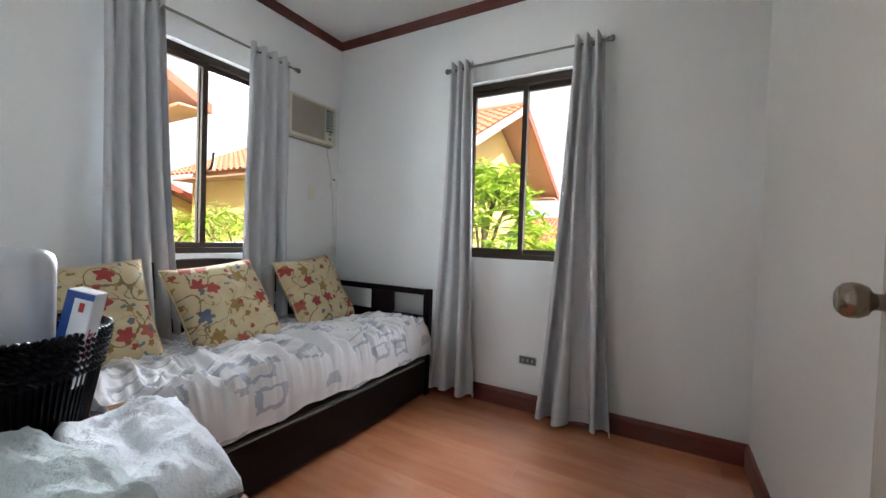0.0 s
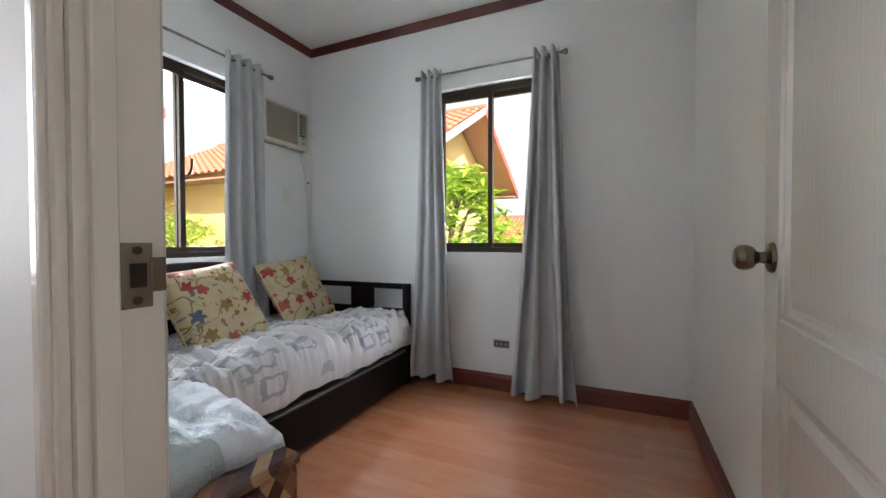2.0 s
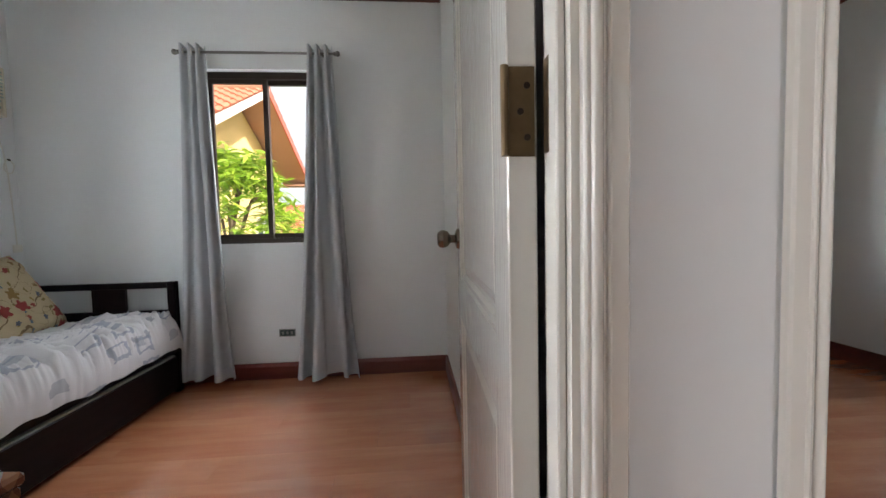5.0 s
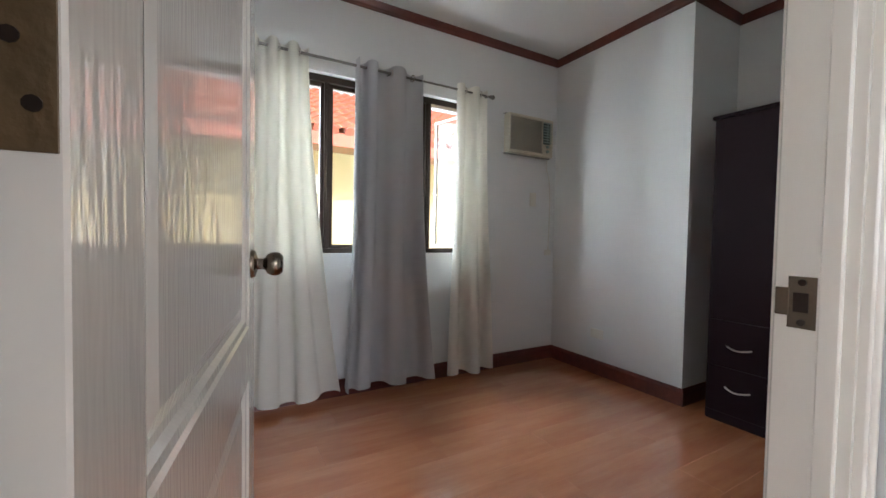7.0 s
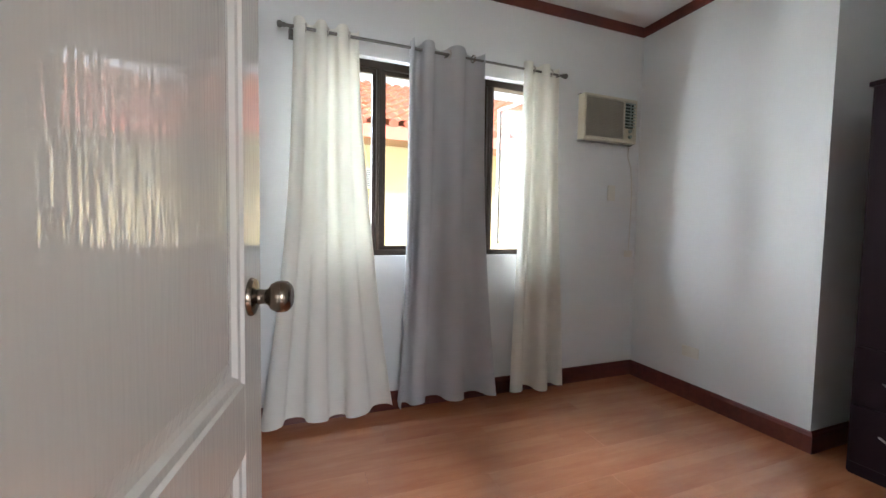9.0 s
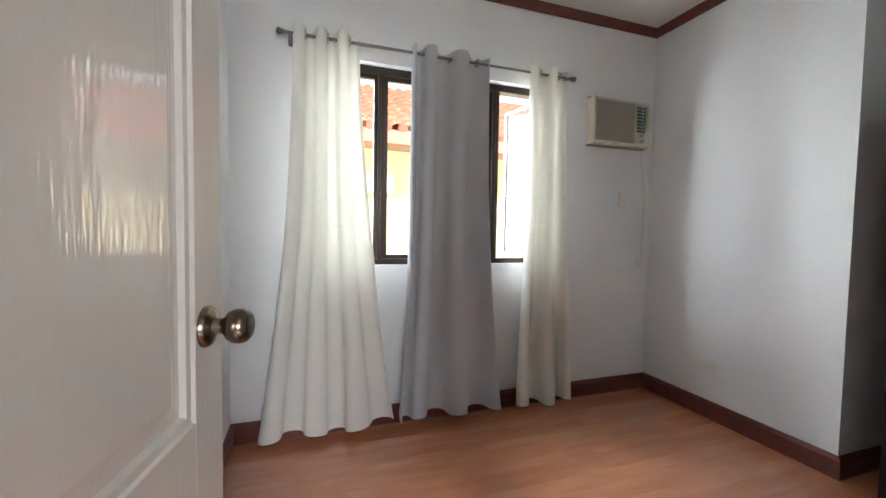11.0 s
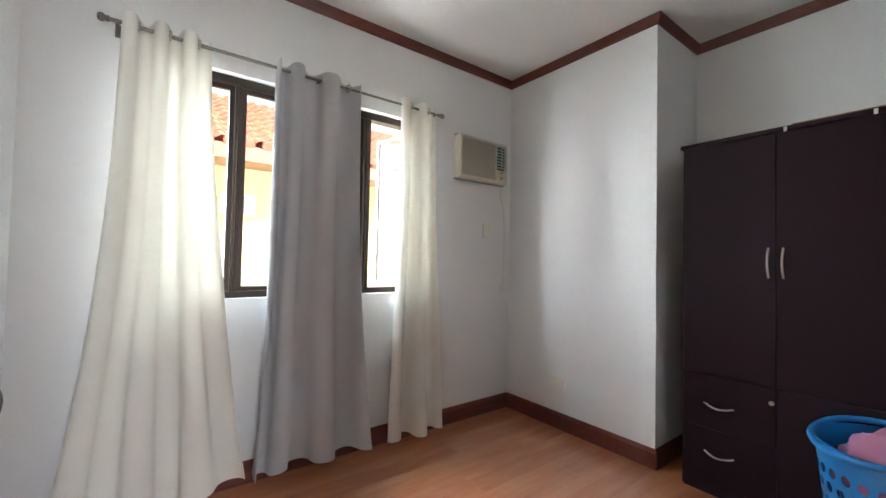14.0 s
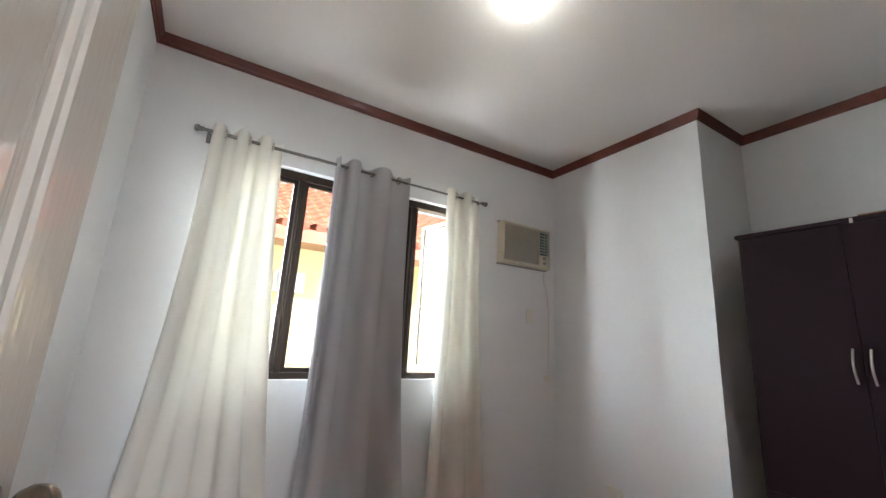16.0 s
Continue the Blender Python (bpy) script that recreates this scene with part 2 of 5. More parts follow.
structure("wall_north", wall_x(A_W - 0.15, NICHE + 0.15, NORTH, NORTH + 0.15, TOP, [WIN_A, WIN_B]), WALL, "white painted masonry wall with two window openings", "wall")
# the second opening, on the hall, is unseen and added for light
w = wall_x(HALL_S - 0.12, NORTH, 0, 0.15, TOP, [WIN_W, (-0.55, 0.25, 0.9, 2.1)])
bmesh.ops.transform(w, matrix=Matrix(((0, 1, 0, A_W - 0.15), (1, 0, 0, 0), (0, 0, 1, 0), (0, 0, 0, 1))), verts=w.verts)
structure("wall_west", w, WALL, "white painted masonry wall with a window opening", "wall")
structure("wall_partition", boxes((A_E, B_W, ROOM_S, NORTH, 0, TOP)), WALL, "thin white painted wall between the two bedrooms", "wall")
structure("wall_hall", wall_x(A_W, NICHE + 0.15, HALL_N, ROOM_S, TOP, [(*DOOR_A, 0, DOOR_H), (*DOOR_B, 0, DOOR_H)]), WALL, "white painted hall wall with two doorways", "wall")
structure("wall_closet", boxes((B_E, NICHE + 0.15, NICHE_Y, NORTH, 0, TOP)), WALL, "white painted wall block with an outer corner", "wall")
structure("wall_east", boxes((NICHE, NICHE + 0.15, ROOM_S, NICHE_Y, 0, TOP)), WALL, "white painted wall behind the wardrobe", "wall")
# unseen wall; its doorway is added so light reaches the second bedroom
structure("wall_hall_south", wall_x(HALL_W, HALL_E + 0.12, HALL_S - 0.12, HALL_S, TOP, [(1.10, 1.72, 0, DOOR_H)]), WALL, "plain white unseen hall wall with an opening added for light", "wall")
S_W, S_E, S_S = 0.10, 2.70, -2.90                    # unseen plain room added across the hall to let light in
structure("wall_light_box", boxes((S_W - 0.1, S_W, S_S, HALL_S - 0.12, 0, TOP), (S_E, S_E + 0.1, S_S, HALL_S - 0.12, 0, TOP), (HALL_E + 0.12, S_E, HALL_S - 0.22, HALL_S - 0.12, 0, TOP)), WALL, "plain white walls of an unseen light box across the hall", "wall")
structure("wall_light_box_south", wall_x(S_W - 0.1, S_E + 0.1, S_S - 0.12, S_S, TOP, [(1.03, 2.13, 0.85, 2.1)]), WALL, "plain white wall of an unseen light box with an opening", "wall")
structure("ceiling_light_box", boxes((S_W - 0.1, S_E + 0.1, S_S - 0.12, HALL_S - 0.12, TOP, TOP + 0.12)), CEIL, "smooth off-white painted ceiling", "ceiling")
structure("floor_across", boxes((S_W - 0.1, S_E + 0.1, S_S - 0.12, HALL_S - 0.12, -0.25, 0.0)), FLOOR, "reddish-brown laminate floor of an unseen light box across the hall", "floor")
structure("wall_hall_end", boxes((HALL_E, HALL_E + 0.12, HALL_S, -0.33, 0, TOP), (HALL_E, HALL_E + 0.12, -0.33, 0.47, DOOR_H, TOP), (HALL_E, HALL_E + 0.12, 0.47, HALL_N, 0, TOP)), WALL, "white painted end wall of the hall", "wall")
structure("ceiling", boxes((A_W - 0.15, NICHE + 0.15, HALL_S - 0.12, NORTH + 0.15, TOP, TOP + 0.12)), CEIL, "smooth off-white painted ceiling", "ceiling")
structure("floor_base", boxes((A_W - 0.15, NICHE + 0.15, HALL_S - 0.12, NORTH + 0.15, -0.25, -0.010)), UNDER, "dark underlay beneath the laminate floor", "floor")


def moulding(name, runs, profile, mat, label):
    """Trim along wall runs: each run is two points with the room on its left; profile is (out, up)."""
    bm = bmesh.new()
    for (ax, ay), (bx, by), m0, m1 in runs:
        d = Vector((bx - ax, by - ay, 0)).normalized()
        nrm = Vector((-d.y, d.x, 0))
        ends = []
        for p, s, q in ((Vector((ax, ay, 0)), m0, 1), (Vector((bx, by, 0)), m1, -1)):
            ends.append([bm.verts.new(p + nrm * o + d * (o * s * q) + Vector((0, 0, u))) for o, u in profile])
        k = len(profile)
        for i in range(k):
            bm.faces.new((ends[0][i], ends[1][i], ends[1][(i + 1) % k], ends[0][(i + 1) % k]))
        bm.faces.new(ends[0]), bm.faces.new(ends[1][::-1])
    return structure(name, bm, mat, label, "trim")


E_ = 0.001
CROWN = [(E_, TOP - 0.060), (0.008, TOP - 0.060), (0.010, TOP - 0.048), (0.016, TOP - 0.038), (0.022, TOP - 0.020), (0.026, TOP - 0.010), (0.028, TOP - E_), (E_, TOP - E_)]
SKIRT = [(E_, 0.0), (0.018, 0.0), (0.018, 0.088), (0.014, 0.096), (0.012, 0.104), (0.006, 0.110), (E_, 0.110)]
# runs keep the room on the left; ends: 1 inner mitre, -1 outer mitre, 0 square
A_RUNS = [((A_E, ROOM_S), (A_E, NORTH), 0, 1), ((A_E, NORTH), (A_W, NORTH), 1, 1), ((A_W, NORTH), (A_W, ROOM_S), 1, 1)]
B_RUNS = [((NICHE, NICHE_Y), (B_E, NICHE_Y), 1, -1), ((B_E, NICHE_Y), (B_E, NORTH), -1, 1), ((B_E, NORTH), (B_W, NORTH), 1, 1), ((B_W, NORTH), (B_W, ROOM_S), 1, 1), ((NICHE, ROOM_S), (NICHE, NICHE_Y), 1, 1)]
A_S = [((A_W, ROOM_S), (A_E, ROOM_S), 1, 1)]
B_S = [((B_W, ROOM_S), (NICHE, ROOM_S), 1, 1)]
moulding("crown_trim_a", A_RUNS + A_S, CROWN, TRIM, "varnished dark red wooden crown moulding")
moulding("crown_trim_b", B_RUNS + B_S, CROWN, TRIM, "varnished dark red wooden crown moulding")
moulding("baseboard_a", A_RUNS + [((A_W, ROOM_S), (DOOR_A[0] - 0.07, ROOM_S), 1, 0)], SKIRT, TRIM, "varnished dark red wooden baseboard")
moulding("baseboard_b", B_RUNS + [((DOOR_B[1] + 0.07, ROOM_S), (NICHE, ROOM_S), 0, 1)], SKIRT, TRIM, "varnished dark red wooden baseboard")


# ---- windows ----
def sash(name, w, h, mat, parent, t=0.022, wide=0.032, m=None):
    """A framed pane in the local xz plane with its corner at the origin."""
    fr = part(name, boxes((0, wide, 0, t, 0, h), (w - wide, w, 0, t, 0, h), (wide, w - wide, 0, t, 0, wide), (wide, w - wide, 0, t, h - wide, h)), mat, parent)
    gl = part("pane", boxes((wide, w - wide, t * 0.4, t * 0.6, wide, h - wide)), GLASS, fr)
    gl.visible_shadow = False
    if m:
        fr.matrix_local = m
    return fr


def window(name, x0, x1, z0, z1, m, label):
    """The outer bronze frame; local x along the wall, y outwards from the inner wall face."""
    ob = thing(name, label, "window", m=m)
    tagged(ob, kind="structure")
    t, y0, y1 = 0.035, 0.045, 0.115
    for nm, b in (("frame_side", (x0, x0 + t, y0, y1, z0, z1)), ("frame_side", (x1 - t, x1, y0, y1, z0, z1)), ("frame_head", (x0 + t, x1 - t, y0, y1, z1 - 0.045, z1)), ("frame_sill", (x0 + t, x1 - t, y0, y1, z0, z0 + 0.034))):
        part(nm, boxes(b, bevel=0.003), BRONZE, ob)
    return ob


def slider(name, x0, x1, z0, z1, m, label):
    ob = window(name, x0, x1, z0, z1, m, label)
    mid = (x0 + x1) / 2
    h = z1 - z0 - 0.079
    sash("sash", mid - x0 - 0.035 + 0.018, h, BRONZE, ob, m=pose(x0 + 0.035, 0.052, z0 + 0.034))
    sash("sash", x1 - mid - 0.035 + 0.018, h, BRONZE, ob, m=pose(mid - 0.018, 0.082, z0 + 0.034))
    return ob


TO_NORTH = pose(0, NORTH, 0)
TO_WEST = Matrix(((0, -1, 0, A_W), (1, 0, 0, 0), (0, 0, 1, 0), (0, 0, 0, 1)))
slider("window_1", *WIN_A, TO_NORTH, "dark bronze aluminium sliding window with two panes")
ww = slider("window_2", *WIN_W, TO_WEST, "dark bronze aluminium window with two panes and a lever handle")
bm = bmesh.new()
tube(bm, [(1.92, 0.056, 1.43), (1.92, 0.020, 1.43), (1.925, 0.012, 1.44), (1.935, 0.010, 1.47), (1.94, 0.010, 1.535)], 0.008)
part("lever_handle", bm, BRONZE, ww, smooth=50)

# the wide bedroom window: fixed lights and one casement standing open
wb = window("window_3", *WIN_B, TO_NORTH, "wide dark bronze window with an open casement")
H_B = WIN_B[3] - WIN_B[2] - 0.079
for x, wd in ((1.562, 0.032), (2.298, 0.045)):
    part("mullion", boxes((x, x + wd, 0.045, 0.115, WIN_B[2] + 0.034, WIN_B[3] - 0.045), (x + wd * 0.35, x + wd * 0.65, 0.037, 0.045, WIN_B[2] + 0.034, WIN_B[3] - 0.045), bevel=0.003), BRONZE, wb)
sash("sash", 0.396, H_B, BRONZE, wb, wide=0.024, m=pose(1.165, 0.065, WIN_B[2] + 0.034))
sash("sash", 0.70, H_B, BRONZE, wb, wide=0.024, m=pose(1.596, 0.065, WIN_B[2] + 0.034))
cs = sash("casement", 0.37, H_B, ALU, wb, wide=0.022, m=pose(2.705, 0.105, WIN_B[2] + 0.034) @ pose(0, 0, 0, 0, 0, 180 - 76))
bm = bmesh.new()
tube(bm, [(0.355, 0.025, 0.46), (0.355, 0.045, 0.46), (0.345, 0.052, 0.455), (0.29, 0.052, 0.44)], 0.007)
part("lever_handle", bm, ALU, cs, smooth=50)

# ---- doors ----
def casing(parent, x0, x1, h, face, out):
    """Architrave round a doorway on one wall face: flat board with a bead along its inner edge."""
    w = 0.050
    for nm, (a, b, c, d), bead in (("casing_side", (x0 - w, x0 - 0.004, 0, h + w), (x0 - 0.016, x0 - 0.016, 0, h)),
                                   ("casing_side", (x1 + 0.004, x1 + w, 0, h + w), (x1 + 0.016, x1 + 0.016, 0, h)),
                                   ("casing_head", (x0 - 0.004, x1 + 0.004, h + 0.004, h + w), None)):
        bm = boxes((a, b, min(face, face + out * 0.014), max(face, face + out * 0.014), c, d), bevel=0.003)
        if bead:
            s = 1 if bead[0] > (x0 + x1) / 2 else -1
            rod(bm, (bead[0], face + out * 0.014, bead[2]), (bead[0], face + out * 0.014, bead[3]), 0.006, seg=10)
            rod(bm, (bead[0] + s * 0.012, face + out * 0.014, bead[2]), (bead[0] + s * 0.012, face + out * 0.014, bead[3]), 0.003, seg=8)
        else:
            rod(bm, (a, face + out * 0.014, h + 0.016), (b, face + out * 0.014, h + 0.016), 0.007, seg=10)
        part(nm, bm, CASING, parent, smooth=40)


def doorway(name, x0, x1, y0, y1, h, label, strike_x=None, hinge_x=None, m=None):
    """Jambs, stops and architraves; local y runs from the hall to the room."""
    ob = thing(name, label, "door frame", m=m)
    tagged(ob, kind="structure")
    j = 0.004
    part("jamb", boxes((x0 - 0.018, x0 + j, y0 - 0.002, y1 + 0.002, 0, h)), CASING, ob)
    part("jamb", boxes((x1 - j, x1 + 0.018, y0 - 0.002, y1 + 0.002, 0, h)), CASING, ob)
    part("head_jamb", boxes((x0 + j, x1 - j, y0 - 0.002, y1 + 0.002, h - 0.012, h)), CASING, ob)
    for a, b in ((x0 + j, x0 + 0.014), (x1 - 0.014, x1 - j)):
        part("door_stop", boxes((a, b, y1 - 0.062, y1 - 0.040, 0, h - 0.012), bevel=0.002), CASING, ob)
    casing(ob, x0, x1, h, y0, -1)
    casing(ob, x0, x1, h, y1, 1)
    if hinge_x is not None:
        s = 1 if hinge_x == x0 else -1
        f = hinge_x + s * j
        for z in (0.22, 1.155, 1.82):
            part("hinge_leaf", boxes((min(f, f + s * 0.0015), max(f, f + s * 0.0015), y1 - 0.036, y1 - 0.001, z - 0.052, z + 0.052)), BRASS, ob, "painted-over brass hinge leaf")
    if strike_x is not None:
        s = 1 if strike_x == x0 else -1
        f = strike_x + s * j
        bm = boxes((min(f, f + s * 0.0015), max(f, f + s * 0.0015), y1 - 0.036, y1 - 0.006, 0.952, 1.022))
        box(bm, min(f, f + s * 0.003), max(f, f + s * 0.003), y1 - 0.008, y1 + 0.008, 0.968, 1.006, bevel=0.001)
        pl = part("strike_plate", bm, KNOB, ob, "worn nickel strike plate")
        # no real hole: a dark plate carries the latch opening's shade as colour
        part("latch_hole_shade", boxes((min(f, f + s * 0.0025), max(f, f + s * 0.0025), y1 - 0.028, y1 - 0.012, 0.974, 1.0)), SCREW, pl)
        for z in (0.960, 1.014):
            bm = bmesh.new()
            rod(bm, (f, y1 - 0.021, z), (f + s * 0.003, y1 - 0.021, z), 0.0045, seg=12)
            part("screw", bm, SCREW, pl)
    return ob


def ramp_panel(bm, x0, x1, z0, z1, y, d):
    """A sunk panel: bevelled moulding down to a field that lies d below the face; d carries the side."""
    loops = []
    for inset, dep in ((0.0, 0.0), (0.004, 0.35), (0.014, 0.45), (0.020, 1.0), (0.030, 1.0), (0.052, 0.55)):
        loops.append([bm.verts.new((px, y - d * dep, pz)) for px, pz in ((x0 + inset, z0 + inset), (x1 - inset, z0 + inset), (x1 - inset, z1 - inset), (x0 + inset, z1 - inset))])
    for a, b in zip(loops, loops[1:]):
        for k in range(4):
            bm.faces.new((a[k], a[(k + 1) % 4], b[(k + 1) % 4], b[k]))
    bm.faces.new(loops[-1])


def knob_set(parent, x, z, y0, y1):
    for y, s in ((y0, -1), (y1, 1)):
        m = pose(x, y, z, -90 * s, 0, 0)
        bm = bmesh.new()
        lathe(bm, [(0.0, 0.0), (0.032, 0.0), (0.032, 0.003), (0.029, 0.008), (0.020, 0.011), (0.014, 0.013)], m)
        rose = part("rosette", bm, KNOB, parent, smooth=40)
        bm = bmesh.new()
        lathe(bm, [(0.013, 0.012), (0.012, 0.022), (0.014, 0.028), (0.022, 0.033), (0.0265, 0.042), (0.027, 0.050), (0.0255, 0.058), (0.020, 0.064), (0.016, 0.066), (0.0, 0.064)], m)
        part("knob", bm, KNOB, rose, "tarnished nickel ball knob", smooth=60)


def door_leaf(name, w, h, m, label, flip=False, knob_z=0.988):
    """Two-panel leaf hung at local x = 0; flip puts the latch stile's furniture on the mirrored side."""
    t = 0.036
    ob = thing(name, label, "door", m=m)
    st, z0, z1, z2, z3 = 0.098, 0.19, 0.75, 0.865, h - 0.13
    part("stile", boxes((0, st, 0, t, 0.008, h), bevel=0.002), GLOSS, ob)
    part("stile", boxes((w - st, w, 0, t, 0.008, h), bevel=0.002), GLOSS, ob)
    for a, b in ((0.008, z0), (z1, z2), (z3, h)):
        part("rail", boxes((st, w - st, 0, t, a, b)), GLOSS, ob)
    for a, b in ((z0, z1), (z2, z3)):
        bm = bmesh.new()
        ramp_panel(bm, st, w - st, a, b, 0.0, -0.013)
        ramp_panel(bm, st, w - st, a, b, t, 0.013)
        part("panel", bm, GLOSS, ob)
    knob_set(ob, w - 0.062, knob_z, 0.0, t)
    for z in (0.22, 1.155, 1.82):
        bm = boxes((-0.0015, 0.0, 0.003, t - 0.002, z - 0.052, z + 0.052))
        rod(bm, (-0.004, t + 0.003 if flip else -0.003, z - 0.052), (-0.004, t + 0.003 if flip else -0.003, z + 0.052), 0.005, seg=10)
        hg = part("hinge", bm, BRASS, ob, "painted-over brass butt hinge")
        for k in (-0.03, 0.0, 0.03):
            bm = bmesh.new()
            rod(bm, (-0.0025, 0.012 + 0.008 * (k == 0), z + k), (-0.001, 0.012 + 0.008 * (k == 0), z + k), 0.004, seg=10)
            part("screw", bm, SCREW, hg)
    return ob


doorway("door_frame_1", *DOOR_A, HALL_N, ROOM_S, DOOR_H, "cream enamelled wooden door frame with moulded casing", strike_x=DOOR_A[0], hinge_x=DOOR_A[1])
doorway("door_frame_2", *DOOR_B, HALL_N, ROOM_S, DOOR_H, "cream enamelled wooden door frame with moulded casing", strike_x=DOOR_B[1], hinge_x=DOOR_B[0])
door_leaf("bedroom_door", 0.795, 2.035, Matrix.Translation((0.598, 0.638, 0)) @ pose(0, 0, 0, 0, 0, 87.8), "open glossy cream two-panel door with a ball knob", flip=True)
door_leaf("bedroom_door", 0.795, 2.035, Matrix.Translation((0.909, 0.634, 0)) @ pose(0, 0, 0, 0, 0, 80.3), "half-open glossy cream two-panel door with streaky enamel", flip=True, knob_z=0.999)
TO_END = Matrix(((0, 1, 0, HALL_E), (-1, 0, 0, 0), (0, 0, 1, 0), (0, 0, 0, 1)))
doorway("door_frame_3", -0.47, 0.33, 0.0, 0.12, DOOR_H, "cream enamelled door frame at the end of the hall", m=TO_END)
cd = door_leaf("hall_door", 0.782, 2.035, TO_END @ pose(-0.461, 0.006, 0), "closed glossy cream two-panel door with a worn hinge")


# ---- curtains ----
def curtain(name, top, bottom, z_top, z_bot, y, m, folds, depth, mat, label, seed, rings=True, group="", lean=0.0, flare=1.25, gather=1.0):
    """Eyelet curtain on a rod; top and bottom are (x0, x1) spans along the wall, y its distance from the wall."""
    rnd = random.Random(seed)
    ob = thing(name, label, "curtain", group, m)
    cols, rows = folds * 14, 46
    ph = [rnd.uniform(-0.8, 0.8) for _ in range(folds + 2)]
    am = [rnd.uniform(0.45, 1.3) for _ in range(folds + 2)]
    bm = bmesh.new()
    grid = []
    for j in range(rows + 1):
        v = j / rows
        row = []
        for i in range(cols + 1):
            u = i / cols
            k = folds * u ** gather
            a = min(int(k), folds)
            f = k - a
            s = f * f * (3 - 2 * f)
            amp = am[a] * (1 - s) + am[min(a + 1, folds + 1)] * s
            phase = ph[a] * (1 - s) + ph[min(a + 1, folds + 1)] * s
            e = v ** flare
            x0, x1 = top[0] + (bottom[0] - top[0]) * e, top[1] + (bottom[1] - top[1]) * e
            wob = 0.012 * v * math.sin(5 * v + phase * 6)
            ang = 2 * math.pi * k + phase * (0.4 + 1.6 * v) + 0.6 * v * noise.noise(Vector((k * 0.7, v * 1.6, ph[0] * 9)))
            d = depth * (0.72 + 0.28 * min(1.0, v * 4)) * (0.9 + 0.45 * v * v) * (1 + (amp - 1) * min(1.0, v * 5)) * (1 + 0.3 * v * noise.noise(Vector((k * 0.9, v * 2.3, 4 + ph[0] * 9))))
            x = x0 + (x1 - x0) * u + wob - 0.10 * (x1 - x0) / folds * math.sin(2 * ang) * (0.4 + 0.3 * v)
            yy = y + d * math.sin(ang) + lean * v
            zz = z_top + (z_bot - z_top) * v + (0.010 * math.sin(ang * 0.5 + ph[0] * 9) * v) + 0.007 * math.sin(ang) * (v < 0.02)
            row.append(bm.verts.new((x, -max(yy, 0.012), zz)))
        grid.append(row)
    for a, b in zip(grid, grid[1:]):
        for i in range(cols):
            bm.faces.new((a[i], a[i + 1], b[i + 1], b[i]))
    drape = part("drape", bm, mat, ob, smooth=180)
    thick = drape.modifiers.new("thick", "SOLIDIFY")
    thick.thickness = 0.0022
    # stitched hem
    bm = bmesh.new()
    hem = grid_line(grid_pts(top, bottom, z_top, z_bot, y, folds, depth, ph, am, lean, 0.965, flare, gather))
    tube(bm, hem, 0.0022, 5)
    part("hem", bm, mat, ob, smooth=60)
    if rings:
        for k in range(folds):
            x = top[0] + (top[1] - top[0]) * (k + 0.5) / folds
            bm = bmesh.new()
            pts = [(x + 0.004 * math.cos(a), -(y + 0.021 * math.cos(a)), z_top - 0.038 + 0.021 * math.sin(a)) for a in (2 * math.pi * q / 20 for q in range(21))]
            tube(bm, pts, 0.0045, 6)
            part("eyelet", bm, CHROME, ob, smooth=60)
    return ob


def grid_pts(top, bottom, z_top, z_bot, y, folds, depth, ph, am, lean, v, flare, gather):
    """The fold line of a curtain at the height share v."""
    out = []
    cols = folds * 14
    for i in range(cols + 1):
        u = i / cols
        k = folds * u ** gather
        a = min(int(k), folds)
        f = k - a
        s = f * f * (3 - 2 * f)
        amp, phase = am[a] * (1 - s) + am[min(a + 1, folds + 1)] * s, ph[a] * (1 - s) + ph[min(a + 1, folds + 1)] * s
        e = v ** flare
        x0, x1 = top[0] + (bottom[0] - top[0]) * e, top[1] + (bottom[1] - top[1]) * e
        ang = 2 * math.pi * k + phase * (0.4 + 1.6 * v) + 0.6 * v * noise.noise(Vector((k * 0.7, v * 1.6, ph[0] * 9)))
        x = x0 + (x1 - x0) * u + 0.012 * v * math.sin(5 * v + phase * 6) - 0.10 * (x1 - x0) / folds * math.sin(2 * ang) * (0.4 + 0.3 * v)
        out.append((x, -max(y + depth * (0.9 + 0.45 * v * v) * amp * (1 + 0.3 * v * noise.noise(Vector((k * 0.9, v * 2.3, 4 + ph[0] * 9)))) * math.sin(ang) + lean * v + 0.001, 0.013), z_top + (z_bot - z_top) * v + 0.010 * math.sin(ang * 0.5 + ph[0] * 9) * v))
    return out


def grid_line(pts):
    return pts[::2] + ([pts[-1]] if len(pts) % 2 == 0 else [])


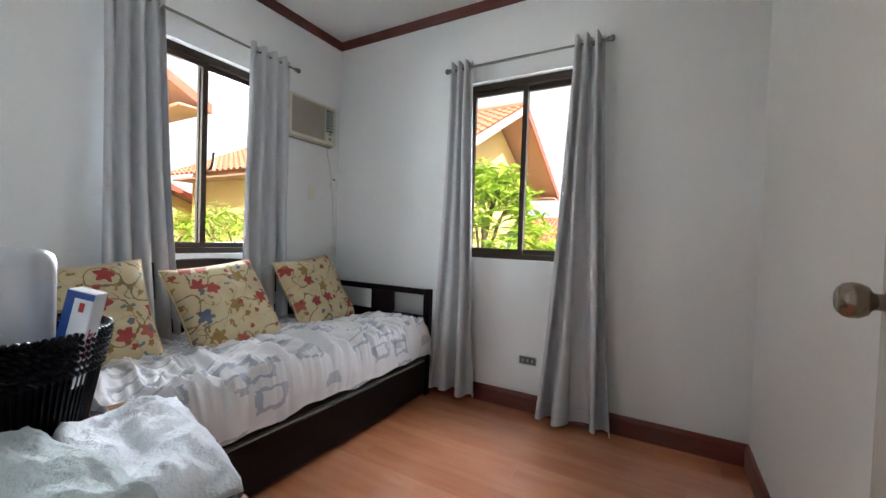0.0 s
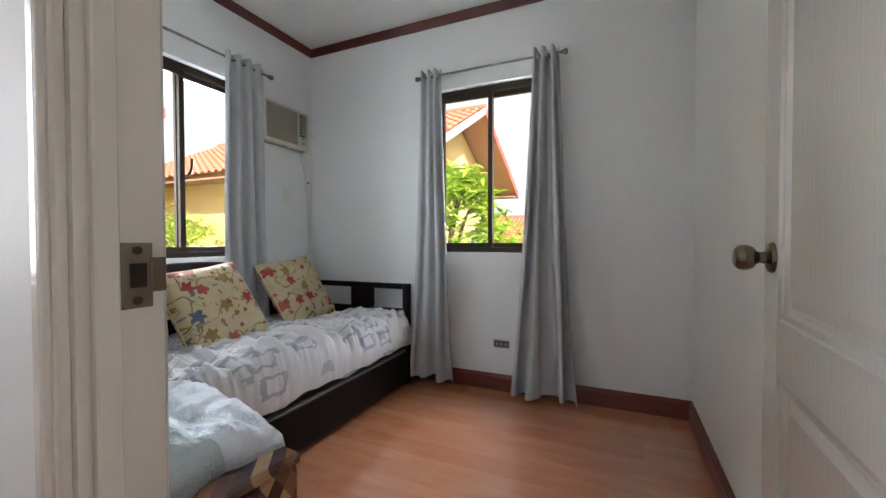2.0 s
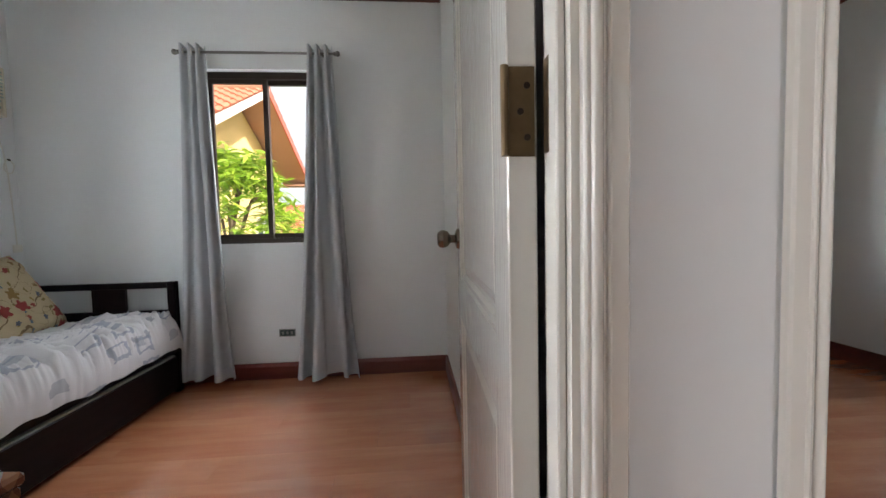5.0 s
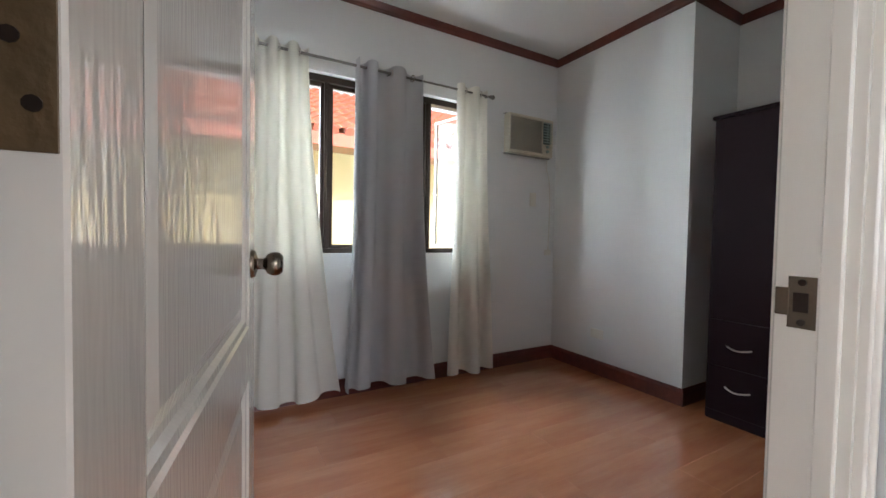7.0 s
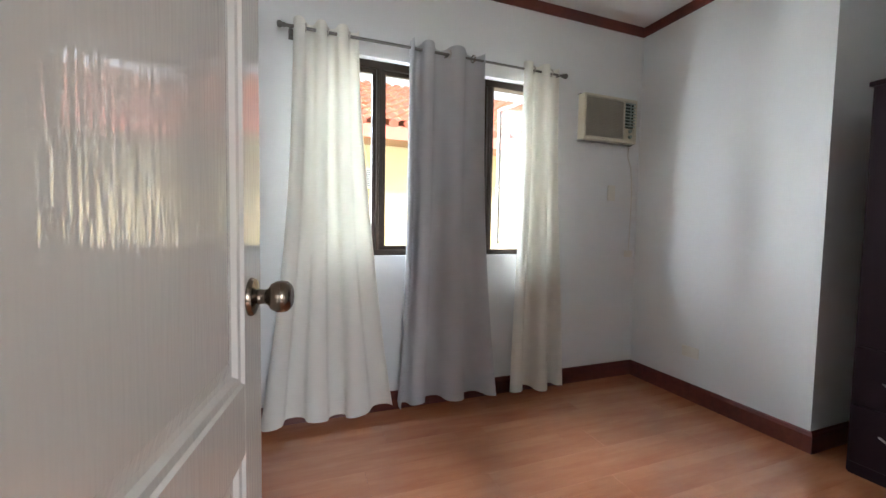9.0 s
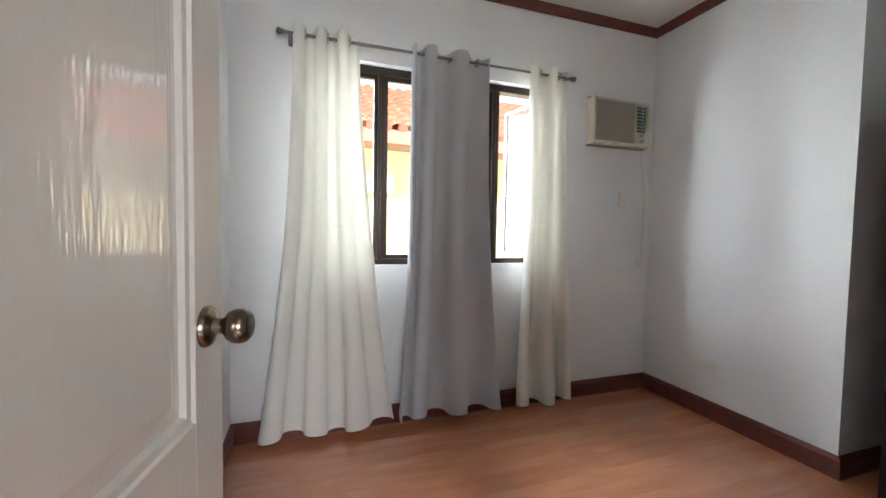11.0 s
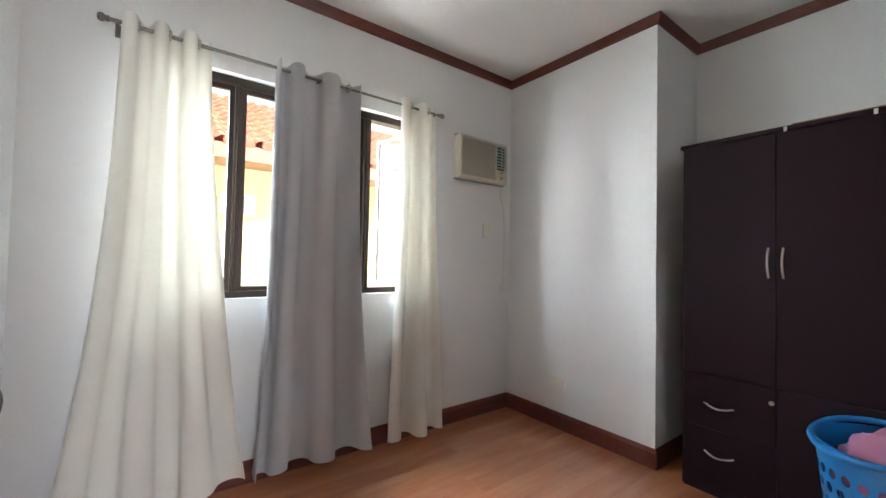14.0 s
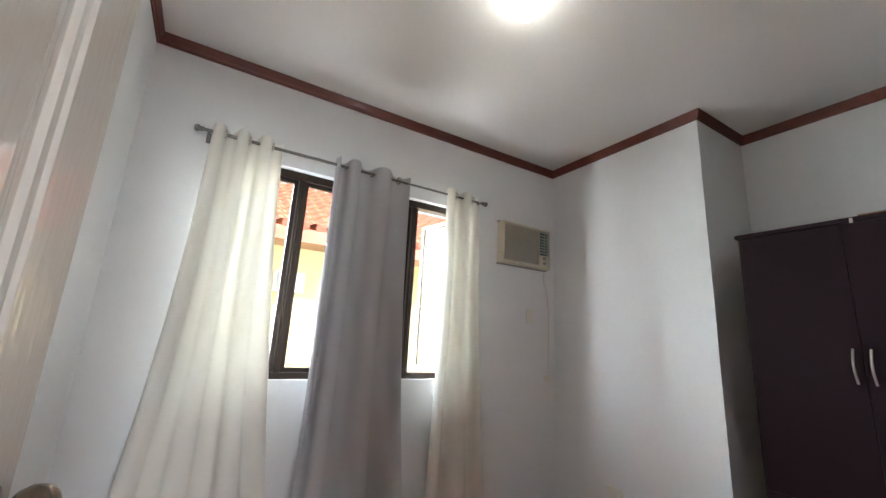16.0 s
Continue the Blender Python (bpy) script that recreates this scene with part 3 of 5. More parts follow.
def curtain_rod(x0, x1, z, y, m, label, brackets):
    ob = thing("curtain_rod", label, "curtain rod", m=m)
    bm = bmesh.new()
    rod(bm, (x0, -y, z), ((x0 + x1) / 2 + 0.05, -y, z), 0.0085)
    part("bar", bm, GUNMETAL, ob, smooth=40)
    bm = bmesh.new()
    rod(bm, ((x0 + x1) / 2, -y, z), (x1, -y, z), 0.007)
    part("inner_bar", bm, GUNMETAL, ob, smooth=40)
    for x, s in ((x0, -1), (x1, 1)):
        bm = bmesh.new()
        lathe(bm, [(0.009, 0.0), (0.013, 0.002), (0.013, 0.010), (0.010, 0.013), (0.017, 0.022), (0.018, 0.030), (0.012, 0.040), (0.0, 0.042)], pose(x, -y, z, 0, 90 * s, 0), 20)
        part("finial", bm, GUNMETAL, ob, smooth=50)
    for x in brackets:
        bm = boxes((x - 0.012, x + 0.012, -0.004, 0, z - 0.035, z + 0.02), bevel=0.0015)
        rod(bm, (x, -0.002, z - 0.010), (x, -y, z - 0.010), 0.005)
        box(bm, x - 0.007, x + 0.007, -y - 0.012, -y + 0.012, z - 0.016, z - 0.009, bevel=0.001)
        part("bracket", bm, GUNMETAL, ob)
    return ob


ROD_Y = 0.085
curtain_rod(-1.00, -0.035, 2.178, 0.105, TO_NORTH, "slim brushed nickel curtain rod above a window", (-0.93, -0.105))
curtain("curtain", (-0.995, -0.845), (-1.120, -0.740), 2.218, 0.050, 0.105, TO_NORTH, 3, 0.046, GREY_CLOTH, "grey blackout eyelet curtain gathered beside the window", 3, group="grey curtains", flare=1.6)
curtain("curtain", (-0.205, -0.045), (-0.36, 0.075), 2.222, 0.032, 0.105, TO_NORTH, 3, 0.046, GREY_CLOTH, "grey blackout eyelet curtain flaring towards the floor", 8, group="grey curtains", flare=1.3)
curtain_rod(1.315, 2.44, 2.212, ROD_Y, TO_WEST, "slim brushed nickel curtain rod above the bed", (1.375, 2.375))
curtain("curtain", (1.365, 1.62), (1.39, 1.725), 2.252, 0.30, ROD_Y, TO_WEST, 4, 0.036, GREY_CLOTH, "grey blackout eyelet curtain hanging behind the daybed", 5, group="grey curtains")
curtain("curtain", (2.10, 2.40), (2.055, 2.435), 2.252, 0.30, ROD_Y, TO_WEST, 4, 0.036, GREY_CLOTH, "grey blackout eyelet curtain hanging behind the daybed", 6, group="grey curtains")
curtain_rod(1.06, 2.78, 2.150, ROD_Y, TO_NORTH, "long brushed nickel curtain rod above a wide window", (1.085, 1.95, 2.745))
curtain("sheer_curtain", (1.10, 1.435), (0.945, 1.645), 2.190, 0.055, ROD_Y, TO_NORTH, 3, 0.044, WHITE_CLOTH, "ivory translucent eyelet curtain spread wide at the hem", 11, group="ivory curtains", lean=0.03, flare=1.7)
curtain("curtain", (1.725, 2.205), (1.66, 2.285), 2.190, 0.065, ROD_Y, TO_NORTH, 3, 0.062, GREY_CLOTH, "grey blackout eyelet curtain in the middle of the window", 13, group="grey curtains", lean=0.02, flare=2.4, gather=0.6)
curtain("sheer_curtain", (2.485, 2.755), (2.450, 2.83), 2.190, 0.040, ROD_Y, TO_NORTH, 2, 0.038, WHITE_CLOTH, "ivory translucent eyelet curtain hanging nearly to the floor", 17, group="ivory curtains", flare=1.6)


# ---- window air conditioners ----
AC_BODY = material("aged_cream_plastic", (0.62, 0.58, 0.46), 0.45, vary=0.06, scale=10, bump=0.05)
AC_GRILLE = material("grille_plastic", (0.42, 0.385, 0.31), 0.6, vary=0.08, scale=14)
# near-black paints the shade inside vents and openings; also dark panes and slats
AC_DARK = material("vent_shadow", (0.05, 0.075, 0.07), 0.6)
AC_VANE = material("vane_plastic", (0.34, 0.42, 0.38), 0.5)
PLATE = material("switch_plastic", (0.72, 0.70, 0.63), 0.35, vary=0.04, scale=20)
CORD = material("white_cord", (0.66, 0.64, 0.58), 0.5)
STEEL = material("galvanised_steel", (0.30, 0.30, 0.28), 0.5, metal=0.8, vary=0.25, scale=50)


def window_ac(x0, x1, z0, z1, out, m, label):
    """Front of a through-wall unit: intake grille, outlet vanes above a control strip."""
    ob = thing("window_air_conditioner", label, "air conditioner", m=m)
    vx = x0 + (x1 - x0) * 0.77
    part("cabinet", boxes((x0, x1, -out * 0.6, 0.0, z0, z1), bevel=0.004), AC_BODY, ob)
    bz = 0.018
    bm = boxes((x0, x0 + bz, -out, -out * 0.55, z0, z1), (x1 - bz * 0.6, x1, -out, -out * 0.55, z0, z1), (x0 + bz, x1 - bz * 0.6, -out, -out * 0.55, z0, z0 + bz * 1.4), (x0 + bz, x1 - bz * 0.6, -out, -out * 0.55, z1 - bz, z1), (vx - 0.008, vx, -out, -out * 0.55, z0 + bz * 1.4, z1 - bz), bevel=0.003)
    part("front_frame", bm, AC_BODY, ob)
    g = part("intake_grille", boxes((x0 + bz, vx - 0.008, -out * 0.72, -out * 0.6, z0 + bz * 1.4, z1 - bz)), AC_GRILLE, ob)
    z = z0 + bz * 1.4 + 0.004
    while z < z1 - bz - 0.006:
        part("slat", boxes((x0 + bz, vx - 0.008, -out * 0.93, -out * 0.72, z, z + 0.0055)), AC_GRILLE, g)
        z += 0.0115
    vz = z0 + (z1 - z0) * 0.36
    v = part("air_outlet", boxes((vx, x1 - bz * 0.6, -out * 0.66, -out * 0.6, vz, z1 - bz)), AC_DARK, ob)
    n = 8
    for k in range(n):
        zz = vz + (z1 - bz - vz) * (k + 0.3) / n
        bm = boxes((vx + 0.003, x1 - bz * 0.6 - 0.003, -0.012, 0.012, -0.004, 0.004))
        bmesh.ops.transform(bm, matrix=Matrix.Translation((0, -out * 0.85, zz + 0.006)) @ pose(0, 0, 0, 25, 0, 0), verts=bm.verts)
        part("vane", bm, AC_VANE, v)
    part("vane_bar", boxes(((vx + x1) / 2 - 0.005, (vx + x1) / 2 + 0.002, -out * 0.98, -out * 0.9, vz + 0.006, z1 - bz - 0.008)), AC_VANE, v)
    c = part("control_panel", boxes((vx, x1 - bz * 0.6, -out * 0.9, -out * 0.6, z0 + bz * 1.4, vz - 0.006), bevel=0.002), AC_BODY, ob)
    for k in range(2):
        bm = bmesh.new()
        rod(bm, ((vx + x1) / 2 - 0.004, -out * 0.9, z0 + bz * 1.4 + 0.022 + 0.040 * k), ((vx + x1) / 2 - 0.004, -out * 1.12, z0 + bz * 1.4 + 0.022 + 0.040 * k), 0.013, 0.011)
        part("dial", bm, AC_VANE, c, smooth=40)
    part("name_bar", boxes((x0 + 0.16, x0 + 0.21, -out - 0.001, -out + 0.001, z0 + 0.008, z0 + 0.014)), AC_GRILLE, ob)
    part("wall_sleeve", boxes((x0 - 0.008, x1 + 0.006, -out * 0.42, -0.0005, z1 + 0.0005, z1 + 0.004)), STEEL, ob)
    part("wall_sleeve", boxes((x0 - 0.008, x1 + 0.006, -out * 0.42, -0.0005, z0 - 0.005, z0 - 0.0005)), STEEL, ob)
    return ob


window_ac(2.415, 2.85, 1.762, 2.06, 0.075, TO_WEST, "aged cream window air conditioner beside the curtain")
window_ac(2.988, 3.466, 1.762, 2.078, 0.070, TO_NORTH, "aged cream window air conditioner near the corner")


def wall_plate(name, x, z, w, h, m, label, kind):
    ob = thing(name, label, kind, m=m)
    part("plate", boxes((x - w / 2, x + w / 2, -0.009, 0, z - h / 2, z + h / 2), bevel=0.003), PLATE, ob)
    n = 3 if w > h else 1
    for k in range(n):
        cx = x + (k - (n - 1) / 2) * w * 0.27
        part("rocker" if kind == "switch" else "socket", boxes((cx - 0.012, cx + 0.012, -0.012, -0.009, z - 0.018, z + 0.018), bevel=0.002), PLATE, ob)
    return ob


TO_EAST = Matrix(((0, 1, 0, B_E), (-1, 0, 0, 0), (0, 0, 1, 0), (0, 0, 0, 1)))
wall_plate("switch_plate", 2.69, 1.385, 0.070, 0.115, TO_WEST, "cream plastic switch plate on a white wall", "switch")
wall_plate("switch_plate", 3.315, 1.40, 0.070, 0.115, TO_NORTH, "cream plastic switch plate below the air conditioner", "switch")
wall_plate("wall_outlet", -2.47, 0.32, 0.118, 0.072, TO_EAST, "cream plastic outlet plate low on a white wall", "outlet")
wall_plate("wall_outlet", 3.50, 0.945, 0.075, 0.05, TO_NORTH, "small surface-mounted outlet in the corner", "outlet")
wall_plate("wall_outlet", 2.925, 0.95, 0.06, 0.05, TO_WEST, "small surface-mounted outlet in the corner", "outlet")
ob = thing("wall_box", "bare grey steel outlet box without a cover", "outlet box", m=TO_NORTH)
bm = boxes((-0.490, -0.380, -0.004, 0.0, 0.292, 0.298), (-0.490, -0.380, -0.004, 0.0, 0.337, 0.343), (-0.490, -0.484, -0.004, 0.0, 0.298, 0.337), (-0.386, -0.380, -0.004, 0.0, 0.298, 0.337))
part("rim", bm, STEEL, ob)
# flat dark plate: the open box's inner shade is put into its colour
part("cavity_shade", boxes((-0.484, -0.386, -0.002, 0.0, 0.298, 0.337)), AC_DARK, ob)
for x in (-0.465, -0.435, -0.405):
    part("wire_nut", boxes((x - 0.008, x + 0.008, -0.006, -0.002, 0.306, 0.328), bevel=0.002), STEEL, ob)


def cord(name, pts, loop, m, label):
    """Power lead down the wall with a knotted loop."""
    ob = thing(name, label, "power cord", m=m)
    bm = bmesh.new()
    tube(bm, pts, 0.0035, 8)
    part("lead", bm, CORD, ob, smooth=60)
    if loop:
        x, z, r = loop
        bm = bmesh.new()
        tube(bm, [(x + r * math.cos(a), -0.010 - 0.002 * math.sin(3 * a), z + 1.3 * r * math.sin(a)) for a in (2 * math.pi * k / 24 for k in range(25))], 0.0035, 8)
        part("coiled_loop", bm, CORD, ob, smooth=60)
        bm = boxes((x - 0.008, x + 0.012, -0.016, -0.004, z + 1.2 * r, z + 1.2 * r + 0.012), bevel=0.003)
        part("tie", bm, SCREW, ob)


cord("power_cord", [(2.81, -0.03, 1.752), (2.83, -0.012, 1.70), (2.865, -0.007, 1.62), (2.885, -0.007, 1.52), (2.90, -0.007, 1.40), (2.912, -0.007, 1.20), (2.922, -0.007, 0.97)], (2.905, 1.47, 0.032), TO_WEST, "cream power cord with a tied loop")
cord("power_cord", [(3.44, -0.03, 1.742), (3.45, -0.012, 1.68), (3.49, -0.008, 1.60), (3.50, -0.008, 1.52), (3.51, -0.007, 1.40), (3.508, -0.007, 1.20), (3.50, -0.007, 0.97)], None, TO_NORTH, "cream power cord running down the corner")

# ---- ceiling bulb ----
BULB_ON = bpy.data.materials.new("lit_bulb")
BULB_ON.use_nodes = True
be = BULB_ON.node_tree.nodes["Principled BSDF"]
be.inputs["Emission Color"].default_value, be.inputs["Emission Strength"].default_value = (1.0, 0.97, 0.85, 1), BULB_POWER
ob = thing("ceiling_bulb", "lit white stick bulb in a ceiling socket", "light bulb", m=pose(2.14, 1.742, TOP))
bm = bmesh.new()
lathe(bm, [(0.0, 0.0), (0.045, 0.0), (0.045, -0.012), (0.030, -0.024), (0.020, -0.034), (0.019, -0.044), (0.0, -0.044)])
part("socket", bm, PLATE, ob, smooth=40)
bm = bmesh.new()
lathe(bm, [(0.012, -0.045), (0.020, -0.050), (0.021, -0.075), (0.020, -0.140), (0.016, -0.149), (0.0, -0.152)])
part("glass", bm, BULB_ON, ob, "glowing white tube", smooth=50)

# ---- daybed ----
def floral():
    """Cream cotton print: winding stems with red, blue and ochre blossoms."""
    m = material("floral_cotton", (0.44, 0.35, 0.21), 0.85, vary=0.10, scale=9, bump=0.2, bump_scale=500)
    n, link = m.node_tree.nodes, m.node_tree.links.new
    bsdf = n["Principled BSDF"]
    base = bsdf.inputs["Base Color"].links[0].from_socket
    co = n.new("ShaderNodeTexCoord")
    info = n.new("ShaderNodeObjectInfo")
    sh = n.new("ShaderNodeVectorMath")
    sh.operation = "MULTIPLY_ADD"
    sh.inputs[1].default_value = (1, 1, 0)
    link(co.outputs["Object"], sh.inputs[0])
    r7 = n.new("ShaderNodeMath")
    r7.operation = "MULTIPLY"
    r7.inputs[1].default_value = 7.0
    link(info.outputs["Random"], r7.inputs[0])
    link(r7.outputs[0], sh.inputs[2])

    def calc(op, a, b):
        q = n.new("ShaderNodeMath")
        q.operation = op
        for k, v in enumerate((a, b)):
            if v is None:
                continue
            if isinstance(v, (int, float)):
                q.inputs[k].default_value = v
            else:
                link(v, q.inputs[k])
        return q.outputs[0]

    def over(mask, colour, under):
        mx = n.new("ShaderNodeMix")
        mx.data_type = "RGBA"
        link(mask, mx.inputs[0])
        link(under, mx.inputs[6])
        if isinstance(colour, tuple):
            mx.inputs[7].default_value = (*colour, 1)
        else:
            link(colour, mx.inputs[7])
        return mx.outputs[2]

    # hand-drawn unevenness
    dn, dm = n.new("ShaderNodeTexNoise"), n.new("ShaderNodeVectorMath")
    dn.inputs["Scale"].default_value, dn.inputs["Detail"].default_value = 38.0, 2
    link(sh.outputs[0], dn.inputs["Vector"])
    dm.operation = "MULTIPLY_ADD"
    dm.inputs[1].default_value = (0.022, 0.022, 0.0)
    link(dn.outputs["Color"], dm.inputs[0])
    link(sh.outputs[0], dm.inputs[2])
    sh = dm

    # stems: thin iso-lines of a smooth noise
    ns = n.new("ShaderNodeTexNoise")
    ns.noise_dimensions = "2D"
    ns.inputs["Scale"].default_value, ns.inputs["Detail"].default_value = 6.0, 0.5
    link(sh.outputs[0], ns.inputs["Vector"])
    stem = calc("LESS_THAN", calc("ABSOLUTE", calc("SUBTRACT", ns.outputs[0], 0.5), None), 0.010)
    out = over(stem, (0.17, 0.11, 0.05), base)
    ns2 = n.new("ShaderNodeTexNoise")
    ns2.noise_dimensions = "2D"
    ns2.inputs["Scale"].default_value, ns2.inputs["Detail"].default_value = 9.0, 0.0
    link(sh.outputs[0], ns2.inputs["Vector"])
    out = over(calc("LESS_THAN", calc("ABSOLUTE", calc("SUBTRACT", ns2.outputs[0], 0.42), None), 0.006), (0.20, 0.14, 0.06), out)

    def blossoms(scale, size, petals, wobble, ramp, keep, under):
        v = n.new("ShaderNodeTexVoronoi")
        v.voronoi_dimensions = "2D"
        v.inputs["Scale"].default_value, v.inputs["Randomness"].default_value = scale, 0.75
        link(sh.outputs[0], v.inputs["Vector"])
        df = n.new("ShaderNodeVectorMath")
        df.operation = "SUBTRACT"
        link(sh.outputs[0], df.inputs[0])
        link(v.outputs["Position"], df.inputs[1])
        sp = n.new("ShaderNodeSeparateXYZ")
        link(df.outputs[0], sp.inputs[0])
        ang = calc("ARCTAN2", sp.outputs[1], sp.outputs[0])
        cs_ = n.new("ShaderNodeSeparateColor")
        link(v.outputs["Color"], cs_.inputs[0])
        lim = calc("ADD", calc("MULTIPLY", calc("SINE", calc("ADD", calc("MULTIPLY", ang, petals), calc("MULTIPLY", cs_.outputs[1], 6.0)), None), wobble), size)
        mask = calc("MULTIPLY", calc("LESS_THAN", v.outputs["Distance"], lim), calc("GREATER_THAN", cs_.outputs[0], keep))
        rp = n.new("ShaderNodeValToRGB")
        rp.color_ramp.interpolation = "CONSTANT"
        els = rp.color_ramp.elements
        for k, (p, c) in enumerate(ramp):
            e = els[k] if k < 2 else els.new(p)
            e.position, e.color = p, (*c, 1)
        link(cs_.outputs[2], rp.inputs[0])
        return over(mask, rp.outputs[0], under)

    out = blossoms(17, 0.15, 2, 0.09, [(0.0, (0.20, 0.15, 0.04)), (0.5, (0.28, 0.19, 0.05)), (0.8, (0.10, 0.14, 0.17))], 0.45, out)
    out = blossoms(6.6, 0.21, 5, 0.05, [(0.0, (0.27, 0.035, 0.028)), (0.6, (0.32, 0.08, 0.05)), (0.82, (0.08, 0.10, 0.15)), (0.9, (0.24, 0.15, 0.04))], 0.1, out)
    out = blossoms(11.3, 0.15, 5, 0.03, [(0.0, (0.22, 0.13, 0.035)), (0.45, (0.25, 0.045, 0.03)), (0.85, (0.09, 0.10, 0.13))], 0.45, out)
    link(out, bsdf.inputs["Base Color"])
    return m


def bedsheet():
    """White cotton with a loose print of grey-blue squares."""
    m = material("printed_sheet", (0.64, 0.625, 0.63), 0.85, vary=0.03, scale=4, bump=0.12, bump_scale=700)
    n, link = m.node_tree.nodes, m.node_tree.links.new
    bsdf = n["Principled BSDF"]
    under = bsdf.inputs["Base Color"].links[0].from_socket
    co = n.new("ShaderNodeTexCoord")
    for scale, lo, hi, colour, keep in ((6.0, 0.20, 0.30, (0.20, 0.235, 0.33), 0.38), (5.2, -1.0, 0.16, (0.30, 0.32, 0.37), 0.55), (9.0, -1.0, 0.20, (0.22, 0.23, 0.27), 0.80)):
        mp = n.new("ShaderNodeMapping")
        mp.inputs["Scale"].default_value = (1.0, 0.75, 0.0)
        # the print follows the cloth over the edge
        sx, sub, cv = n.new("ShaderNodeSeparateXYZ"), n.new("ShaderNodeMath"), n.new("ShaderNodeCombineXYZ")
        sub.operation = "SUBTRACT"
        link(co.outputs["Object"], sx.inputs[0])
        link(sx.outputs[0], sub.inputs[0])
        link(sx.outputs[2], sub.inputs[1])
        link(sub.outputs[0], cv.inputs[0])
        link(sx.outputs[1], cv.inputs[1])
        wn_, wob = n.new("ShaderNodeTexNoise"), n.new("ShaderNodeVectorMath")
        wn_.inputs["Scale"].default_value, wn_.inputs["Detail"].default_value = 16.0, 4
        link(cv.outputs[0], wn_.inputs["Vector"])
        wob.operation = "MULTIPLY_ADD"
        wob.inputs[1].default_value = (0.075, 0.075, 0.0)
        link(wn_.outputs["Color"], wob.inputs[0])
        link(cv.outputs[0], wob.inputs[2])
        link(wob.outputs[0], mp.inputs["Vector"])
        v = n.new("ShaderNodeTexVoronoi")
        v.voronoi_dimensions, v.distance = "2D", "CHEBYCHEV"
        v.inputs["Scale"].default_value, v.inputs["Randomness"].default_value = scale, 0.8
        link(mp.outputs[0], v.inputs["Vector"])
        sp = n.new("ShaderNodeSeparateColor")
        link(v.outputs["Color"], sp.inputs[0])
        masks = []
        for op, src, val in (("GREATER_THAN", v.outputs["Distance"], lo), ("LESS_THAN", v.outputs["Distance"], hi), ("GREATER_THAN", sp.outputs[0], keep)):
            q = n.new("ShaderNodeMath")
            q.operation = op
            link(src, q.inputs[0])
            q.inputs[1].default_value = val
            masks.append(q.outputs[0])
        acc = masks[0]
        for k in masks[1:]:
            q = n.new("ShaderNodeMath")
            q.operation = "MULTIPLY"
            link(acc, q.inputs[0])
            link(k, q.inputs[1])
            acc = q.outputs[0]
        f = n.new("ShaderNodeMath")
        f.operation = "MULTIPLY"
        link(acc, f.inputs[0])
        f.inputs[1].default_value = 0.6
        mx = n.new("ShaderNodeMix")
        mx.data_type = "RGBA"
        link(f.outputs[0], mx.inputs[0])
        link(under, mx.inputs[6])
        mx.inputs[7].default_value = (*colour, 1)
        under = mx.outputs[2]
    link(under, bsdf.inputs["Base Color"])
    return m


FLORAL, SHEET = floral(), bedsheet()
PIPING = cloth("piping_cord", (0.50, 0.40, 0.25))
BX0, BX1, BY0, BY1 = -2.075, -1.075, 0.91, 2.850
bed = thing("daybed", "black-brown wooden daybed with a low arched back", "daybed")


def arch(y):
    return 0.715 + 0.185 * max(0.0, math.sin(math.pi * (y - BY0) / (BY1 - BY0))) ** 0.8


bm = bmesh.new()
N = 40
rows = []
for k in range(N + 1):
    y = BY0 + (BY1 - BY0) * k / N
    rows.append([bm.verts.new(p) for p in ((BX0, y, arch(y) - 0.20), (BX0 + 0.03, y, arch(y) - 0.20), (BX0 + 0.03, y, arch(y) - 0.006), (BX0 + 0.024, y, arch(y)), (BX0 + 0.006, y, arch(y)), (BX0, y, arch(y) - 0.006))])
for a, b in zip(rows, rows[1:]):
    for k in range(6):
        bm.faces.new((a[k], a[(k + 1) % 6], b[(k + 1) % 6], b[k]))
bm.faces.new(rows[0]), bm.faces.new(rows[-1][::-1])
part("arched_back_board", bm, ESPRESSO, bed, smooth=30)
part("lower_back_rail", boxes((BX0 + 0.002, BX0 + 0.028, BY0 + 0.04, BY1 - 0.04, 0.40, 0.575), bevel=0.004), ESPRESSO, bed)
for y in (1.25, 1.55, 1.85, 2.15, 2.45):
    part("back_slat", boxes((BX0 + 0.006, BX0 + 0.024, y, y + 0.09, 0.575, arch(y) - 0.198)), ESPRESSO, bed)
for y0, y1 in ((BY0 - 0.02, BY0 + 0.025), (BY1 - 0.045, BY1)):
    for x0 in (BX0, BX1 - 0.050):
        part("post", boxes((x0, x0 + 0.050, y0, y1, 0.0, 0.718), bevel=0.004), ESPRESSO, bed)
    c0, c1 = y0 + 0.008, y1 - 0.008
    part("end_top_rail", boxes((BX0 + 0.05, BX1 - 0.05, c0, c1, 0.676, 0.716), bevel=0.004), ESPRESSO, bed)
    part("end_lower_rail", boxes((BX0 + 0.05, BX1 - 0.05, c0, c1, 0.36, 0.535), bevel=0.004), ESPRESSO, bed)
    part("end_slat", boxes((-1.585, -1.385, c0 + 0.004, c1 - 0.004, 0.535, 0.676)), ESPRESSO, bed)
part("side_rail", boxes((BX1 - 0.032, BX1 - 0.002, BY0 + 0.025, BY1 - 0.045, 0.262, 0.36), bevel=0.004), ESPRESSO, bed)
part("slat_base", boxes((BX0 + 0.03, BX1 - 0.035, BY0 + 0.03, BY1 - 0.05, 0.28, 0.325)), ESPRESSO, bed)
